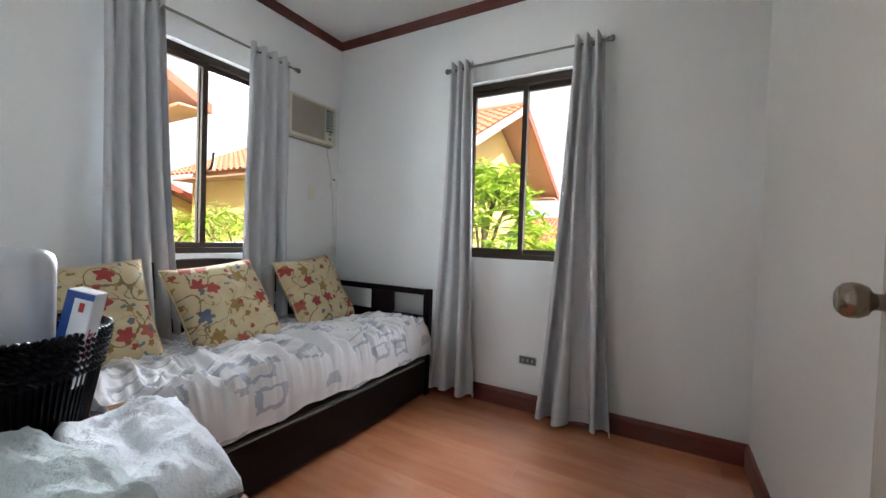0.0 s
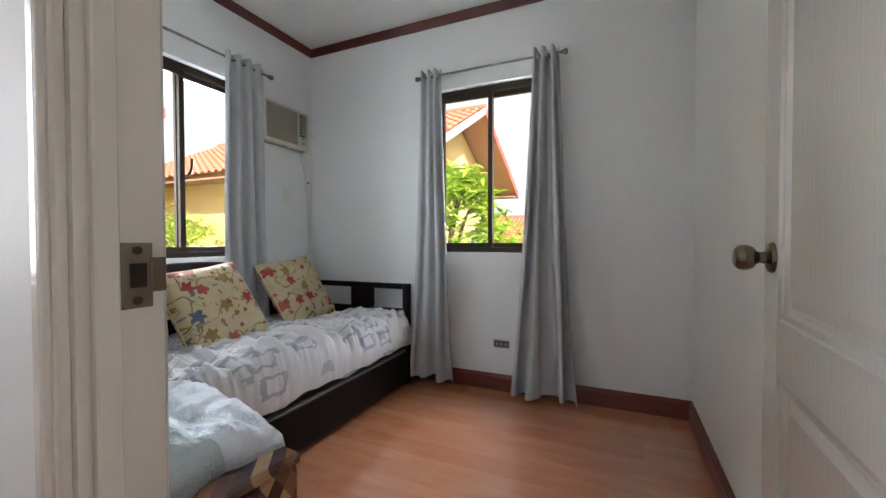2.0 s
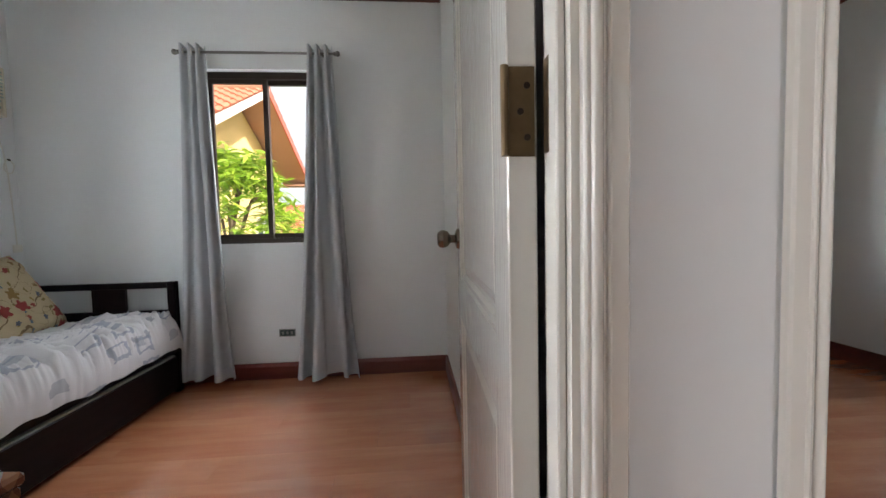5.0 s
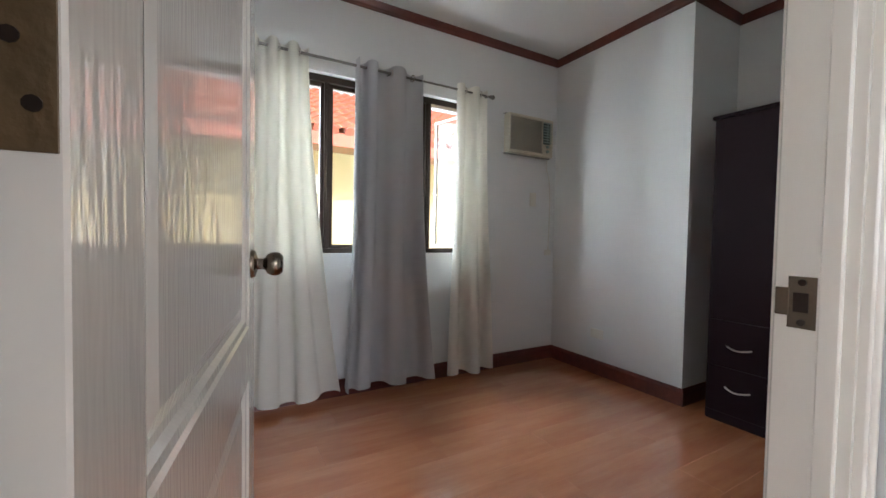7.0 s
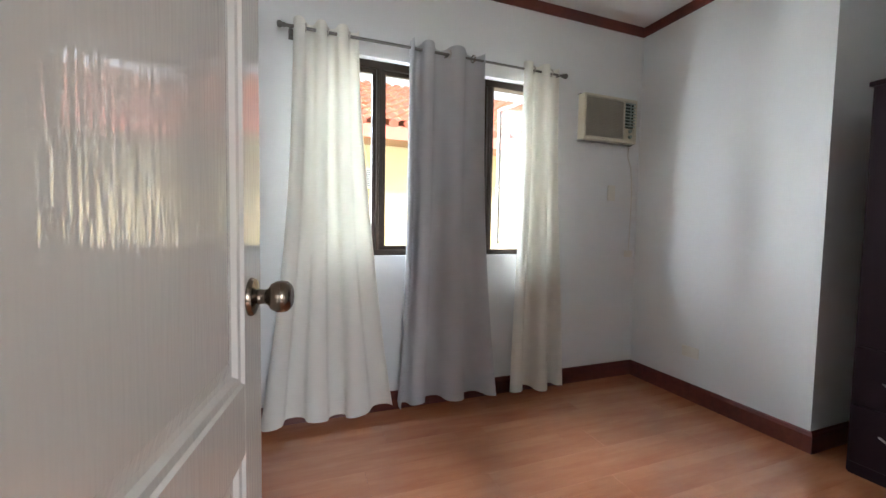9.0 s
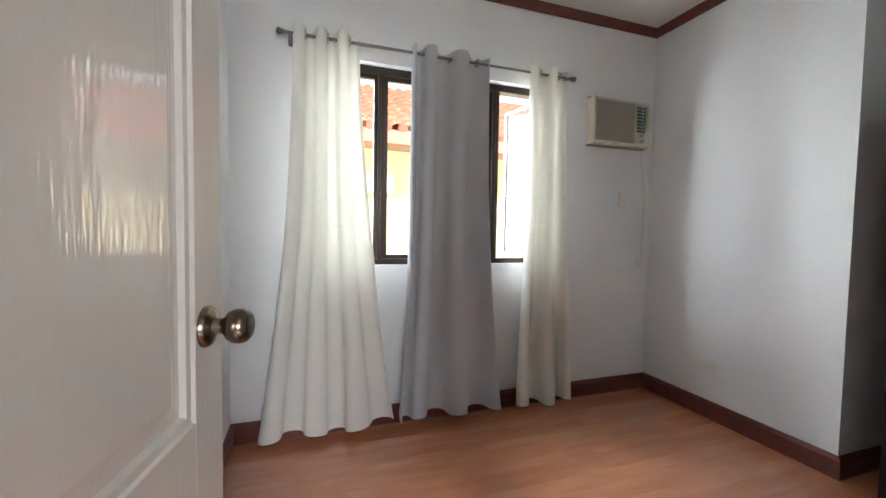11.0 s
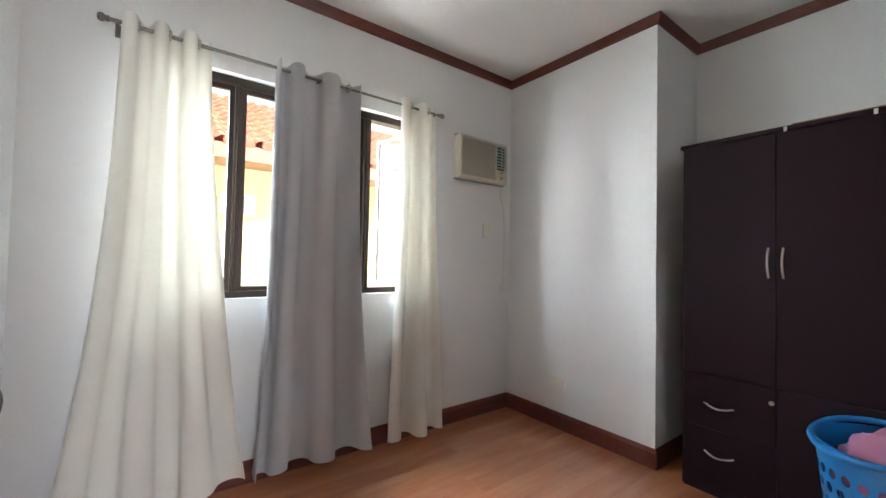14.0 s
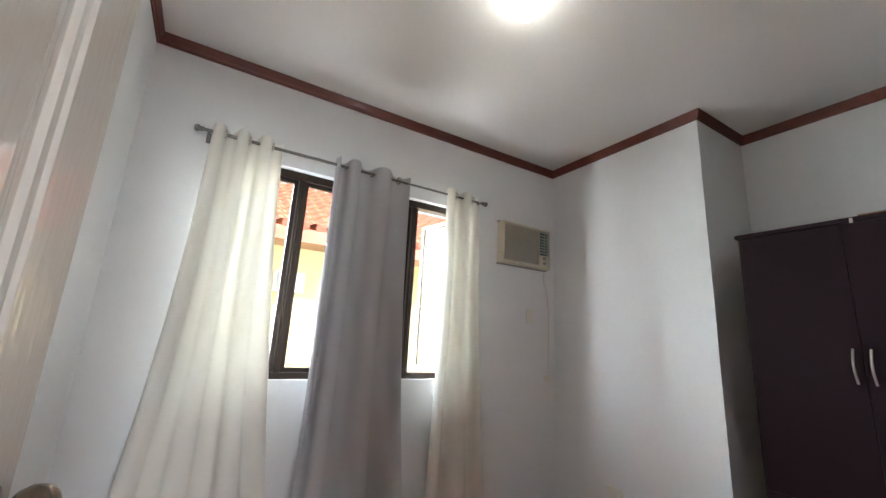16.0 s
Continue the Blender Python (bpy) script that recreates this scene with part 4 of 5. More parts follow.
td = part("trundle_drawer", boxes((BX1 - 0.030, BX1 + 0.004, BY0 + 0.04, BY1 - 0.06, 0.028, 0.242), bevel=0.005), ESPRESSO, bed)
part("drawer_box", boxes((BX0 + 0.1, BX1 - 0.030, BY0 + 0.06, BY1 - 0.08, 0.045, 0.20)), ESPRESSO, td)
part("pale_edge", boxes((BX1 - 0.026, BX1 - 0.002, BY0 + 0.05, BY1 - 0.075, 0.243, 0.251)), material("pale_edging", (0.30, 0.30, 0.27), 0.4), td)

# mattress under a crumpled fitted sheet
mat_ob = thing("mattress", "thin mattress under a crumpled white printed sheet", "mattress", m=pose(0, 0, 0))
bm = bmesh.new()
NX, NY = 90, 300
grid = []
MX0, MX1, MY0, MY1 = BX0 + 0.04, BX1 + 0.012, BY0 + 0.035, BY1 - 0.055
for j in range(NY + 1):
    y = MY0 + (MY1 - MY0) * j / NY
    row = []
    for i in range(NX + 1):
        s = i / NX
        top_len, drop = 0.965, 0.135 + 0.030 * noise.noise(Vector((y * 6, 3.1, 0)))
        d = s * (top_len + drop)
        p = Vector((d * 3.0, y * 8.0, 0))
        front = max(0.0, min(1.0, (s - 0.35) / 0.5))
        sway = y + 0.10 * d + 0.05 * noise.noise(Vector((d * 3, y * 2, 5)))
        pleat = noise.noise(Vector((sway * 15, d * 1.6, 1.7)))
        ridge = (1 - abs(noise.noise(Vector((sway * 9 + 3, d * 1.3, 8.2))))) ** 4
        wr = 0.014 * noise.noise(p * 1.1) + 0.009 * noise.noise(p * 2.7) + 0.050 * front * abs(pleat) + 0.046 * (0.45 + 0.55 * front) * ridge + 0.042 * (0.3 + 0.7 * front) * (1 - abs(noise.noise(Vector((sway * 21, d * 3.0, 4.4))))) ** 6 + 0.032 * (0.15 + 0.85 * front) * (1 - abs(noise.noise(Vector((sway * 30 + 7, d * 2.2, 9.1))))) ** 4 + 0.014 * (1 - abs(noise.noise(Vector((sway * 44 + 3, d * 5.0, 2.6))))) ** 3
        if d < top_len:
            e = (d / top_len) ** 12
            x, z = MX0 + d, 0.462 - 0.020 * e + wr + 0.012 * math.sin(math.pi * s)
        else:
            k = (d - top_len) / drop
            x, z = MX0 + top_len + 0.034 * math.sin(min(1, k * 1.5) * math.pi / 2) + 0.012 * abs(pleat) * k, 0.442 + wr * (1 - k) - drop * k
        edge = min(1.0, min(y - MY0, MY1 - y) / 0.06)
        z -= 0.045 * (1 - edge) ** 2
        row.append(bm.verts.new((x, y, z)))
    grid.append(row)
for a, b in zip(grid, grid[1:]):
    for i in range(NX):
        bm.faces.new((a[i], a[i + 1], b[i + 1], b[i]))
part("sheet", bm, SHEET, mat_ob, "white sheet printed with grey-blue squares", smooth=180)
part("core", boxes((MX0 + 0.01, BX1 - 0.04, MY0 + 0.005, MY1 - 0.005, 0.326, 0.43), bevel=0.02), SHEET, mat_ob)


def pillow(m, size, seed, label):
    """Square scatter cushion with piped seams; local z is its thickness."""
    ob = thing("throw_pillow", label, "pillow", "floral pillows", m)
    n_, h = 26, size / 2
    bm = bmesh.new()
    sheets = []
    for side in (1, -1):
        g = []
        for j in range(n_ + 1):
            row = []
            for i in range(n_ + 1):
                u, v = 2 * i / n_ - 1, 2 * j / n_ - 1
                x = h * u * (1 - 0.055 * (1 - v * v) * abs(u) ** 3)
                y = h * v * (1 - 0.055 * (1 - u * u) * abs(v) ** 3)
                t = ((1 - u ** 4) * (1 - v ** 4)) ** 0.55
                q = Vector((u * 1.7 + seed, v * 1.7, side * 2.0))
                z = side * (0.078 * t + t * (0.010 * noise.noise(q) + 0.030 * abs(noise.noise(Vector((u * 1.6 + seed + 0.6 * v, v * 4.5, side * 3)))) ** 0.8 - 0.004))
                row.append(bm.verts.new((x, y, z)))
            g.append(row)
        sheets.append(g)
        for a, b in zip(g, g[1:]):
            for i in range(n_):
                bm.faces.new((a[i], a[i + 1], b[i + 1], b[i]) if side > 0 else (b[i], b[i + 1], a[i + 1], a[i]))
    rim = [v.co.copy() for v in sheets[0][0]] + [r[-1].co.copy() for r in sheets[0][1:]] + [v.co.copy() for v in sheets[0][-1][-2::-1]] + [r[0].co.copy() for r in sheets[0][-2::-1]]
    bmesh.ops.remove_doubles(bm, verts=bm.verts, dist=0.0004)
    part("cover", bm, FLORAL, ob, smooth=180)
    bm = bmesh.new()
    tube(bm, rim, 0.0045, 6)
    part("piping", bm, PIPING, ob, smooth=60)


# each leans back against the bed's back board: local x along the bed, y up the slope
def lean(y, x, z, tilt, turn, spin):
    return pose(x, y, z) @ pose(0, 0, 0, 0, 0, 90 + turn) @ pose(0, 0, 0, 90 - tilt, 0, 0) @ pose(0, 0, 0, 0, 0, spin)


pillow(lean(1.245, -1.80, 0.668, 22, -4, 5), 0.49, 1.3, "cream cotton pillow with red flowers against the bed back")
pillow(lean(1.815, -1.74, 0.660, 31, 2, 6), 0.51, 4.2, "plump cream floral pillow with piped seams")
pillow(lean(2.475, -1.78, 0.668, 30, 4, 5), 0.52, 7.7, "tan floral pillow with wrinkles near the corner")

# ---- storage box with towels and a basket ----
def diamonds():
    """Glossy film over a harlequin print in browns."""
    m = material("harlequin_film", (0.30, 0.17, 0.09), 0.12, vary=0.1, scale=20, coat=0.6)
    n, link = m.node_tree.nodes, m.node_tree.links.new
    co = n.new("ShaderNodeTexCoord")
    mp = n.new("ShaderNodeMapping")
    mp.inputs["Scale"].default_value = (24.0, 24.0, 15.0)
    link(co.outputs["Object"], mp.inputs["Vector"])
    sp = n.new("ShaderNodeSeparateXYZ")
    link(mp.outputs[0], sp.inputs[0])

    def calc(op, a, b=None):
        q = n.new("ShaderNodeMath")
        q.operation = op
        for k, v in enumerate((a, b)):
            if v is None:
                continue
            if isinstance(v, (int, float)):
                q.inputs[k].default_value = v
            else:
                link(v, q.inputs[k])
        return q.outputs[0]

    along = calc("ADD", sp.outputs[0], sp.outputs[1])
    cells = []
    for op in ("ADD", "SUBTRACT"):
        cells.append(calc("FLOOR", calc(op, along, sp.outputs[2])))
    cb = n.new("ShaderNodeCombineXYZ")
    link(cells[0], cb.inputs[0])
    link(cells[1], cb.inputs[1])
    wh = n.new("ShaderNodeTexWhiteNoise")
    link(cb.outputs[0], wh.inputs["Vector"])
    rp = n.new("ShaderNodeValToRGB")
    rp.color_ramp.interpolation = "CONSTANT"
    for k, (p, c) in enumerate(((0.0, (0.06, 0.022, 0.015)), (0.3, (0.20, 0.09, 0.045)), (0.55, (0.36, 0.21, 0.11)), (0.8, (0.12, 0.05, 0.03)))):
        e = rp.color_ramp.elements[k] if k < 2 else rp.color_ramp.elements.new(p)
        e.position, e.color = p, (*c, 1)
    link(wh.outputs[0], rp.inputs[0])
    link(rp.outputs[0], n["Principled BSDF"].inputs["Base Color"])
    return m


HARLEQUIN = diamonds()
sb = thing("storage_box", "brown diamond-patterned storage box in glossy film", "storage box", m=pose(-0.383, 1.046, 0, 0, 0, -6))
part("body", boxes((-0.74, 0.0, -0.395, 0.0, 0.0, 0.500), bevel=0.006), HARLEQUIN, sb)
part("lid", boxes((-0.746, 0.006, -0.401, 0.006, 0.5005, 0.530), bevel=0.008), HARLEQUIN, sb, "glossy film-wrapped lid")

TERRY = material("white_terry", (0.64, 0.67, 0.72), 0.95, vary=0.05, scale=8, bump=1.0, bump_scale=140)
TERRY2 = material("pale_green_terry", (0.46, 0.52, 0.53), 0.95, vary=0.06, scale=8, bump=1.0, bump_scale=140)
THREAD = material("red_thread", (0.45, 0.12, 0.10), 0.8)


def towel(name, m, w, d, h, mat, seed, label, hump=0.03):
    """A folded, rumpled towel: rounded slab with soft folds and a nubbly skin."""
    ob = thing(name, label, "towel", m=m)
    bm = bmesh.new()
    nx, ny = 110, 70
    g = []
    for j in range(ny + 1):
        row = []
        for i in range(nx + 1):
            u, v = 2 * i / nx - 1, 2 * j / ny - 1
            e = max(abs(u), abs(v))
            lift = (1 - e ** 10) ** 0.5 if e < 1 else 0.0
            q = Vector((u * 1.6 + seed, v * 1.3, seed))
            z = lift * (h + hump * noise.noise(q) + 0.010 * (1 - abs(noise.noise(q * 1.9))) ** 2 + 0.010 * noise.noise(q * 3.1)) + 0.0022 * noise.noise(q * 34) + 0.003 * noise.noise(q * 7.0)
            wob = 1 + 0.05 * noise.noise(Vector((u * 2, v * 2, seed + 4)))
            row.append(bm.verts.new((w / 2 * u * wob, d / 2 * v * wob, max(z, 0.0))))
        g.append(row)
    for a, b in zip(g, g[1:]):
        for i in range(nx):
            bm.faces.new((a[i], a[i + 1], b[i + 1], b[i]))
    bm.faces.new([r[0] for r in g] + g[-1][1:] + [r[-1] for r in g[-2::-1]] + g[0][-2:0:-1])
    part("cloth", bm, mat, ob, smooth=180)
    return ob


tw = towel("folded_towel", pose(-0.715, 0.985, 0.530, 0, 0, -14), 0.52, 0.27, 0.062, TERRY, 2.0, "white folded terry towel with small red stitching")
for k in range(3):
    part("red_stitching", boxes((0.185 + 0.016 * k, 0.188 + 0.016 * k, -0.05, -0.01 - 0.012 * k, 0.050, 0.064), bevel=0.001), THREAD, tw)
towel("rumpled_towel", pose(-0.70, 0.775, 0.530, 0, 0, 6), 0.50, 0.24, 0.085, TERRY2, 5.0, "pale green-white rumpled terry towel on the box", hump=0.03)

WICKER = material("black_wicker", (0.002, 0.002, 0.004), 0.30, vary=0.3, scale=60, coat=0.0)
WICKER.node_tree.nodes["Principled BSDF"].inputs["Specular IOR Level"].default_value = 0.12
bk = thing("wicker_basket", "black woven plastic basket on the storage box", "basket", m=pose(-1.103, 0.857, 0.531))
RB, RT, HB = 0.150, 0.200, 0.262


def basket_r(z):
    return RB + (RT - RB) * (z / HB)


bm = bmesh.new()
lathe(bm, [(0.0, 0.0), (RB, 0.0), (RB + 0.002, 0.004), (RT - 0.006, HB - 0.01), (RT - 0.016, HB - 0.01), (RB - 0.010, 0.010), (0.0, 0.010)], seg=48)
part("lining", bm, WICKER, bk, smooth=40)
NST = 84
for k in range(NST):
    a = 2 * math.pi * k / NST
    bm = bmesh.new()
    tube(bm, [((basket_r(z) + 0.004) * math.cos(a), (basket_r(z) + 0.004) * math.sin(a), z) for z in (0.004, 0.06, 0.12, 0.16, 0.20)], 0.0042, 6)
    part("stake", bm, WICKER, bk, smooth=60)
for q, (z, amp) in enumerate(((0.170, 0.006), (0.192, 0.007), (0.212, 0.006), (0.230, 0.007), (0.248, 0.006))):
    for s in (0, 1):
        bm = bmesh.new()
        pts = [((basket_r(z) + 0.004 + amp * math.sin(NST / 2 * a + s * math.pi + q)) * math.cos(a), (basket_r(z) + 0.004 + amp * math.sin(NST / 2 * a + s * math.pi + q)) * math.sin(a), z + 0.006 * math.cos(NST / 2 * a + s * math.pi + q)) for a in (2 * math.pi * i / 224 for i in range(225))]
        tube(bm, pts, 0.0052, 6)
        part("woven_band", bm, WICKER, bk, smooth=60)
for s in (0, 1):
    bm = bmesh.new()
    pts = [((RT + 0.007 * math.cos(40 * a + s * math.pi)) * math.cos(a), (RT + 0.007 * math.cos(40 * a + s * math.pi)) * math.sin(a), HB + 0.006 * math.sin(40 * a + s * math.pi)) for a in (2 * math.pi * i / 400 for i in range(401))]
    tube(bm, pts, 0.0050, 7)
    part("braided_rim", bm, WICKER, bk, smooth=60)

# what stands in the basket
FROST = material("frosted_plastic", (0.62, 0.64, 0.67), 0.3, vary=0.1, scale=14)
FROST.node_tree.nodes["Principled BSDF"].inputs["Transmission Weight"].default_value = 0.45
bt = thing("plastic_canister", "frosted translucent plastic canister standing in the basket", "canister", m=pose(-1.090, 0.872, 0.544))
bm = bmesh.new()
lathe(bm, [(0.0, 0.0), (0.066, 0.0), (0.070, 0.006), (0.078, 0.28), (0.078, 0.420), (0.073, 0.440), (0.058, 0.452), (0.0, 0.458)], seg=36)
part("canister_body", bm, FROST, bt, smooth=40)
# dark slab: the shade in the grip opening is painted, nothing is cut
part("cutout_shade", boxes((0.03, 0.060, -0.035, 0.020, 0.295, 0.300)), AC_DARK, bt)
CARTON, CBLUE, CRED = material("carton_white", (0.66, 0.68, 0.70), 0.4), material("carton_blue", (0.012, 0.055, 0.24), 0.35), material("carton_red", (0.42, 0.03, 0.03), 0.4)
ct = thing("small_carton", "small blue and white carton tucked in the basket", "carton", m=pose(-0.978, 0.937, 0.668, 0, 13, 34))
part("carton_body", boxes((-0.032, 0.032, -0.02, 0.02, 0.0, 0.240), bevel=0.002), CARTON, ct)
part("blue_band", boxes((-0.0325, -0.012, -0.0206, -0.0199, 0.002, 0.238), (-0.0327, -0.0320, -0.0195, 0.0195, 0.002, 0.238), (-0.012, 0.032, -0.0206, -0.0199, 0.222, 0.238)), CBLUE, ct)
part("red_mark", boxes((0.002, 0.014, -0.0208, -0.0199, 0.190, 0.213)), CRED, ct)
part("text_bars", boxes((0.0320, 0.0326, -0.012, -0.008, 0.06, 0.15), (0.0320, 0.0326, -0.002, 0.002, 0.07, 0.14)), CRED, ct)

# ---- wardrobe ----
LAMINATE = material("dark_brown_laminate", (0.018, 0.008, 0.012), 0.5, vary=0.10, scale=3, bump=0.06, bump_scale=300)
LAMINATE.node_tree.nodes["Principled BSDF"].inputs["Specular IOR Level"].default_value = 0.12
WX, WY0, WY1, WZ = 3.548, 0.865, 1.645, 1.812
wd = thing("wardrobe", "dark brown laminate wardrobe with two doors and drawers", "wardrobe")
part("carcass", boxes((WX + 0.019, WX + 0.54, WY0 + 0.004, WY1 - 0.004, 0.03, WZ - 0.022)), LAMINATE, wd)
part("side_panel", boxes((WX + 0.018, WX + 0.54, WY1 - 0.0038, WY1 + 0.012, 0.0, WZ - 0.022)), LAMINATE, wd)
part("side_panel", boxes((WX + 0.018, WX + 0.54, WY0 - 0.012, WY0 + 0.0038, 0.0, WZ - 0.022)), LAMINATE, wd)
part("top_board", boxes((WX - 0.010, WX + 0.545, WY0 - 0.018, WY1 + 0.018, WZ - 0.0215, WZ), bevel=0.003), LAMINATE, wd)
part("plinth", boxes((WX + 0.004, WX + 0.0185, WY0, WY1, 0.0, 0.055)), LAMINATE, wd)
MIDY = (WY0 + WY1) / 2


def bow(parent, a, b, bulge, sag):
    """Slim arched metal pull between two points on the front."""
    a, b = Vector(a), Vector(b)
    bm = bmesh.new()
    tube(bm, [a.lerp(b, k / 12) + Vector((-bulge * math.sin(math.pi * k / 12), 0, -sag * math.sin(math.pi * k / 12))) for k in range(13)], 0.0048, 8)
    part("handle", bm, CHROME, parent, "brushed metal bow handle", smooth=60)


for y0, y1, hy in ((MIDY + 0.001, WY1, MIDY + 0.028), (WY0, MIDY - 0.001, MIDY - 0.026)):
    d = part("door", boxes((WX, WX + 0.018, y0, y1, 0.606, WZ - 0.024), bevel=0.0015), LAMINATE, wd)
    bow(d, (WX - 0.001, hy, 1.112), (WX - 0.001, hy, 1.252), 0.026, 0.0)
for z0, z1, hz in ((0.058, 0.328, 0.215), (0.331, 0.603, 0.458)):
    d = part("drawer_front", boxes((WX, WX + 0.018, MIDY + 0.001, WY1, z0, z1), bevel=0.0015), LAMINATE, wd)
    bow(d, (WX - 0.001, 1.546, hz), (WX - 0.001, 1.418, hz), 0.024, 0.012)
d = part("lower_door", boxes((WX, WX + 0.018, WY0, MIDY - 0.001, 0.058, 0.603), bevel=0.0015), LAMINATE, wd)
bm = bmesh.new()
rod(bm, (WX, 1.272, 0.535), (WX - 0.010, 1.272, 0.535), 0.010)
part("lock", bm, CHROME, d, smooth=40)
for y in (1.219, 0.938):
    part("hinge_tab", boxes((WX - 0.0115, WX - 0.0095, y - 0.006, y + 0.006, WZ - 0.026, WZ - 0.004), bevel=0.0005), PLATE, wd)
CARD = material("brown_cardboard", (0.30, 0.19, 0.10), 0.85, vary=0.12, scale=20, bump=0.2, bump_scale=60)
ob = thing("cardboard_sheet", "flattened brown cardboard lying on the wardrobe", "cardboard")
part("sheet_board", boxes((3.585, 4.02, 0.89, 1.305, WZ + 0.0005, WZ + 0.012)), CARD, ob)
part("folded_flap", boxes((3.60, 4.00, 0.90, 1.21, WZ + 0.0125, WZ + 0.022), bevel=0.002), CARD, ob)

# ---- blue laundry basket ----
BLUE = material("blue_plastic", (0.010, 0.21, 0.55), 0.35, vary=0.05, scale=8)
lb = thing("laundry_basket", "bright blue perforated plastic laundry basket with clothes", "laundry basket", m=pose(3.285, 0.835, 0))
L0, L1, LH = 0.175, 0.245, 0.555
NC, NR = 30, 8
bm = bmesh.new()


def on_wall(u, z):
    r = L0 + (L1 - L0) * (z / LH) ** 0.8
    return Vector((r * math.cos(u), r * math.sin(u), z))


ring = {}
z_lo, z_hi = 0.05, 0.485
for j in range(NR):
    for i in range(NC):
        u0, du, dz = 2 * math.pi * (i + 0.5 * (j % 2)) / NC, 2 * math.pi / NC, (z_hi - z_lo) / NR
        zc = z_lo + dz * (j + 0.5)
        uc = u0 + du / 2
        outer = [(uc + du / 2 * a, zc + dz / 2 * b) for a, b in ((1, 0), (1, 1), (0, 1), (-1, 1), (-1, 0), (-1, -1), (0, -1), (1, -1))]
        inner = [(uc + du * 0.33 * math.cos(math.pi * k / 4), zc + dz * 0.33 * math.sin(math.pi * k / 4)) for k in range(8)]
        o = [bm.verts.new(on_wall(*p)) for p in outer]
        n_ = [bm.verts.new(on_wall(*p)) for p in inner]
        for k in range(8):
            bm.faces.new((o[k], o[(k + 1) % 8], n_[(k + 1) % 8], n_[k]))
for z0, z1 in ((0.0, z_lo), (z_hi, LH)):
    for i in range(60):
        a, b = 2 * math.pi * i / 60, 2 * math.pi * (i + 1) / 60
        bm.faces.new([bm.verts.new(on_wall(u, z)) for u, z in ((a, z0), (b, z0), (b, z1), (a, z1))])
bm.faces.new([bm.verts.new(on_wall(2 * math.pi * i / 60, 0.0)) for i in range(60)])
bmesh.ops.remove_doubles(bm, verts=bm.verts, dist=0.0006)
o = part("perforated_wall", bm, BLUE, lb, smooth=30)
th = o.modifiers.new("thick", "SOLIDIFY")
th.thickness = 0.003
bm = bmesh.new()
tube(bm, [((L1 + 0.008) * math.cos(a), (L1 + 0.008) * math.sin(a), LH + 0.016 * math.cos(2 * a - 1.2)) for a in (2 * math.pi * k / 48 for k in range(49))], 0.012, 8)
part("rim", bm, BLUE, lb, smooth=60)
ob = thing("laundry", "rumpled pink cloth inside the laundry basket", "clothes", m=pose(3.285, 0.835, 0.45))
bm = bmesh.new()
bmesh.ops.create_icosphere(bm, subdivisions=4, radius=1.0)
for v in bm.verts:
    k = 1 + 0.25 * noise.noise(v.co * 2.2) + 0.1 * noise.noise(v.co * 6)
    v.co = Vector((v.co.x * 0.19, v.co.y * 0.19, v.co.z * 0.15)) * k
part("pink_cloth", bm, cloth("pink_cotton", (0.50, 0.20, 0.32)), ob, smooth=180)


# ---- outdoors ----
YELLOW = material("yellow_render", (0.82, 0.62, 0.27), 0.85, vary=0.06, scale=2, bump=0.15, bump_scale=40)
CREAMW = material("cream_render", (0.72, 0.60, 0.36), 0.85, vary=0.06, scale=2, bump=0.15, bump_scale=40)
TANW = material("tan_render", (0.56, 0.45, 0.25), 0.85, vary=0.06, scale=2, bump=0.15, bump_scale=40)
TILE = material("clay_tile", (0.52, 0.18, 0.10), 0.7, vary=0.22, scale=5, bump=0.2, bump_scale=40)
FASCIA = material("red_fascia", (0.55, 0.14, 0.09), 0.6, vary=0.08)
RAKE = material("white_bargeboard", (0.66, 0.60, 0.54), 0.6)
SOFFIT = material("soffit_board", (0.50, 0.28, 0.20), 0.75, vary=0.06)
BARK = material("bark", (0.12, 0.08, 0.05), 0.9, vary=0.2, scale=14, bump=0.5)
GRASS = material("dry_grass", (0.12, 0.14, 0.05), 0.95, vary=0.3, scale=0.8)
GROUND_Z = -2.95

bm = bmesh.new()
bmesh.ops.create_grid(bm, x_segments=1, y_segments=1, size=600, matrix=Matrix.Translation((0, 0, GROUND_Z)))
structure("ground", bm, GRASS, "open ground between the neighbouring houses", "ground")

# bright hazy sky low over the roofs
HAZE = bpy.data.materials.new("hazy_sky")
HAZE.use_nodes = True
hz = HAZE.node_tree.nodes["Principled BSDF"]
hz.inputs["Base Color"].default_value = (0, 0, 0, 1)
hz.inputs["Emission Color"].default_value, hz.inputs["Emission Strength"].default_value = (0.96, 0.98, 1.0, 1), 0.62
bm = bmesh.new()
arc = [[bm.verts.new((75 * math.cos(a), 75 * math.sin(a), z)) for z in (GROUND_Z, 62)] for a in (radians(20 + 10 * k) for k in range(20))]
for a, b in zip(arc, arc[1:]):
    bm.faces.new((a[0], b[0], b[1], a[1]))
structure("backdrop", bm, HAZE, "plain bright hazy sky beyond the roofs", "sky")


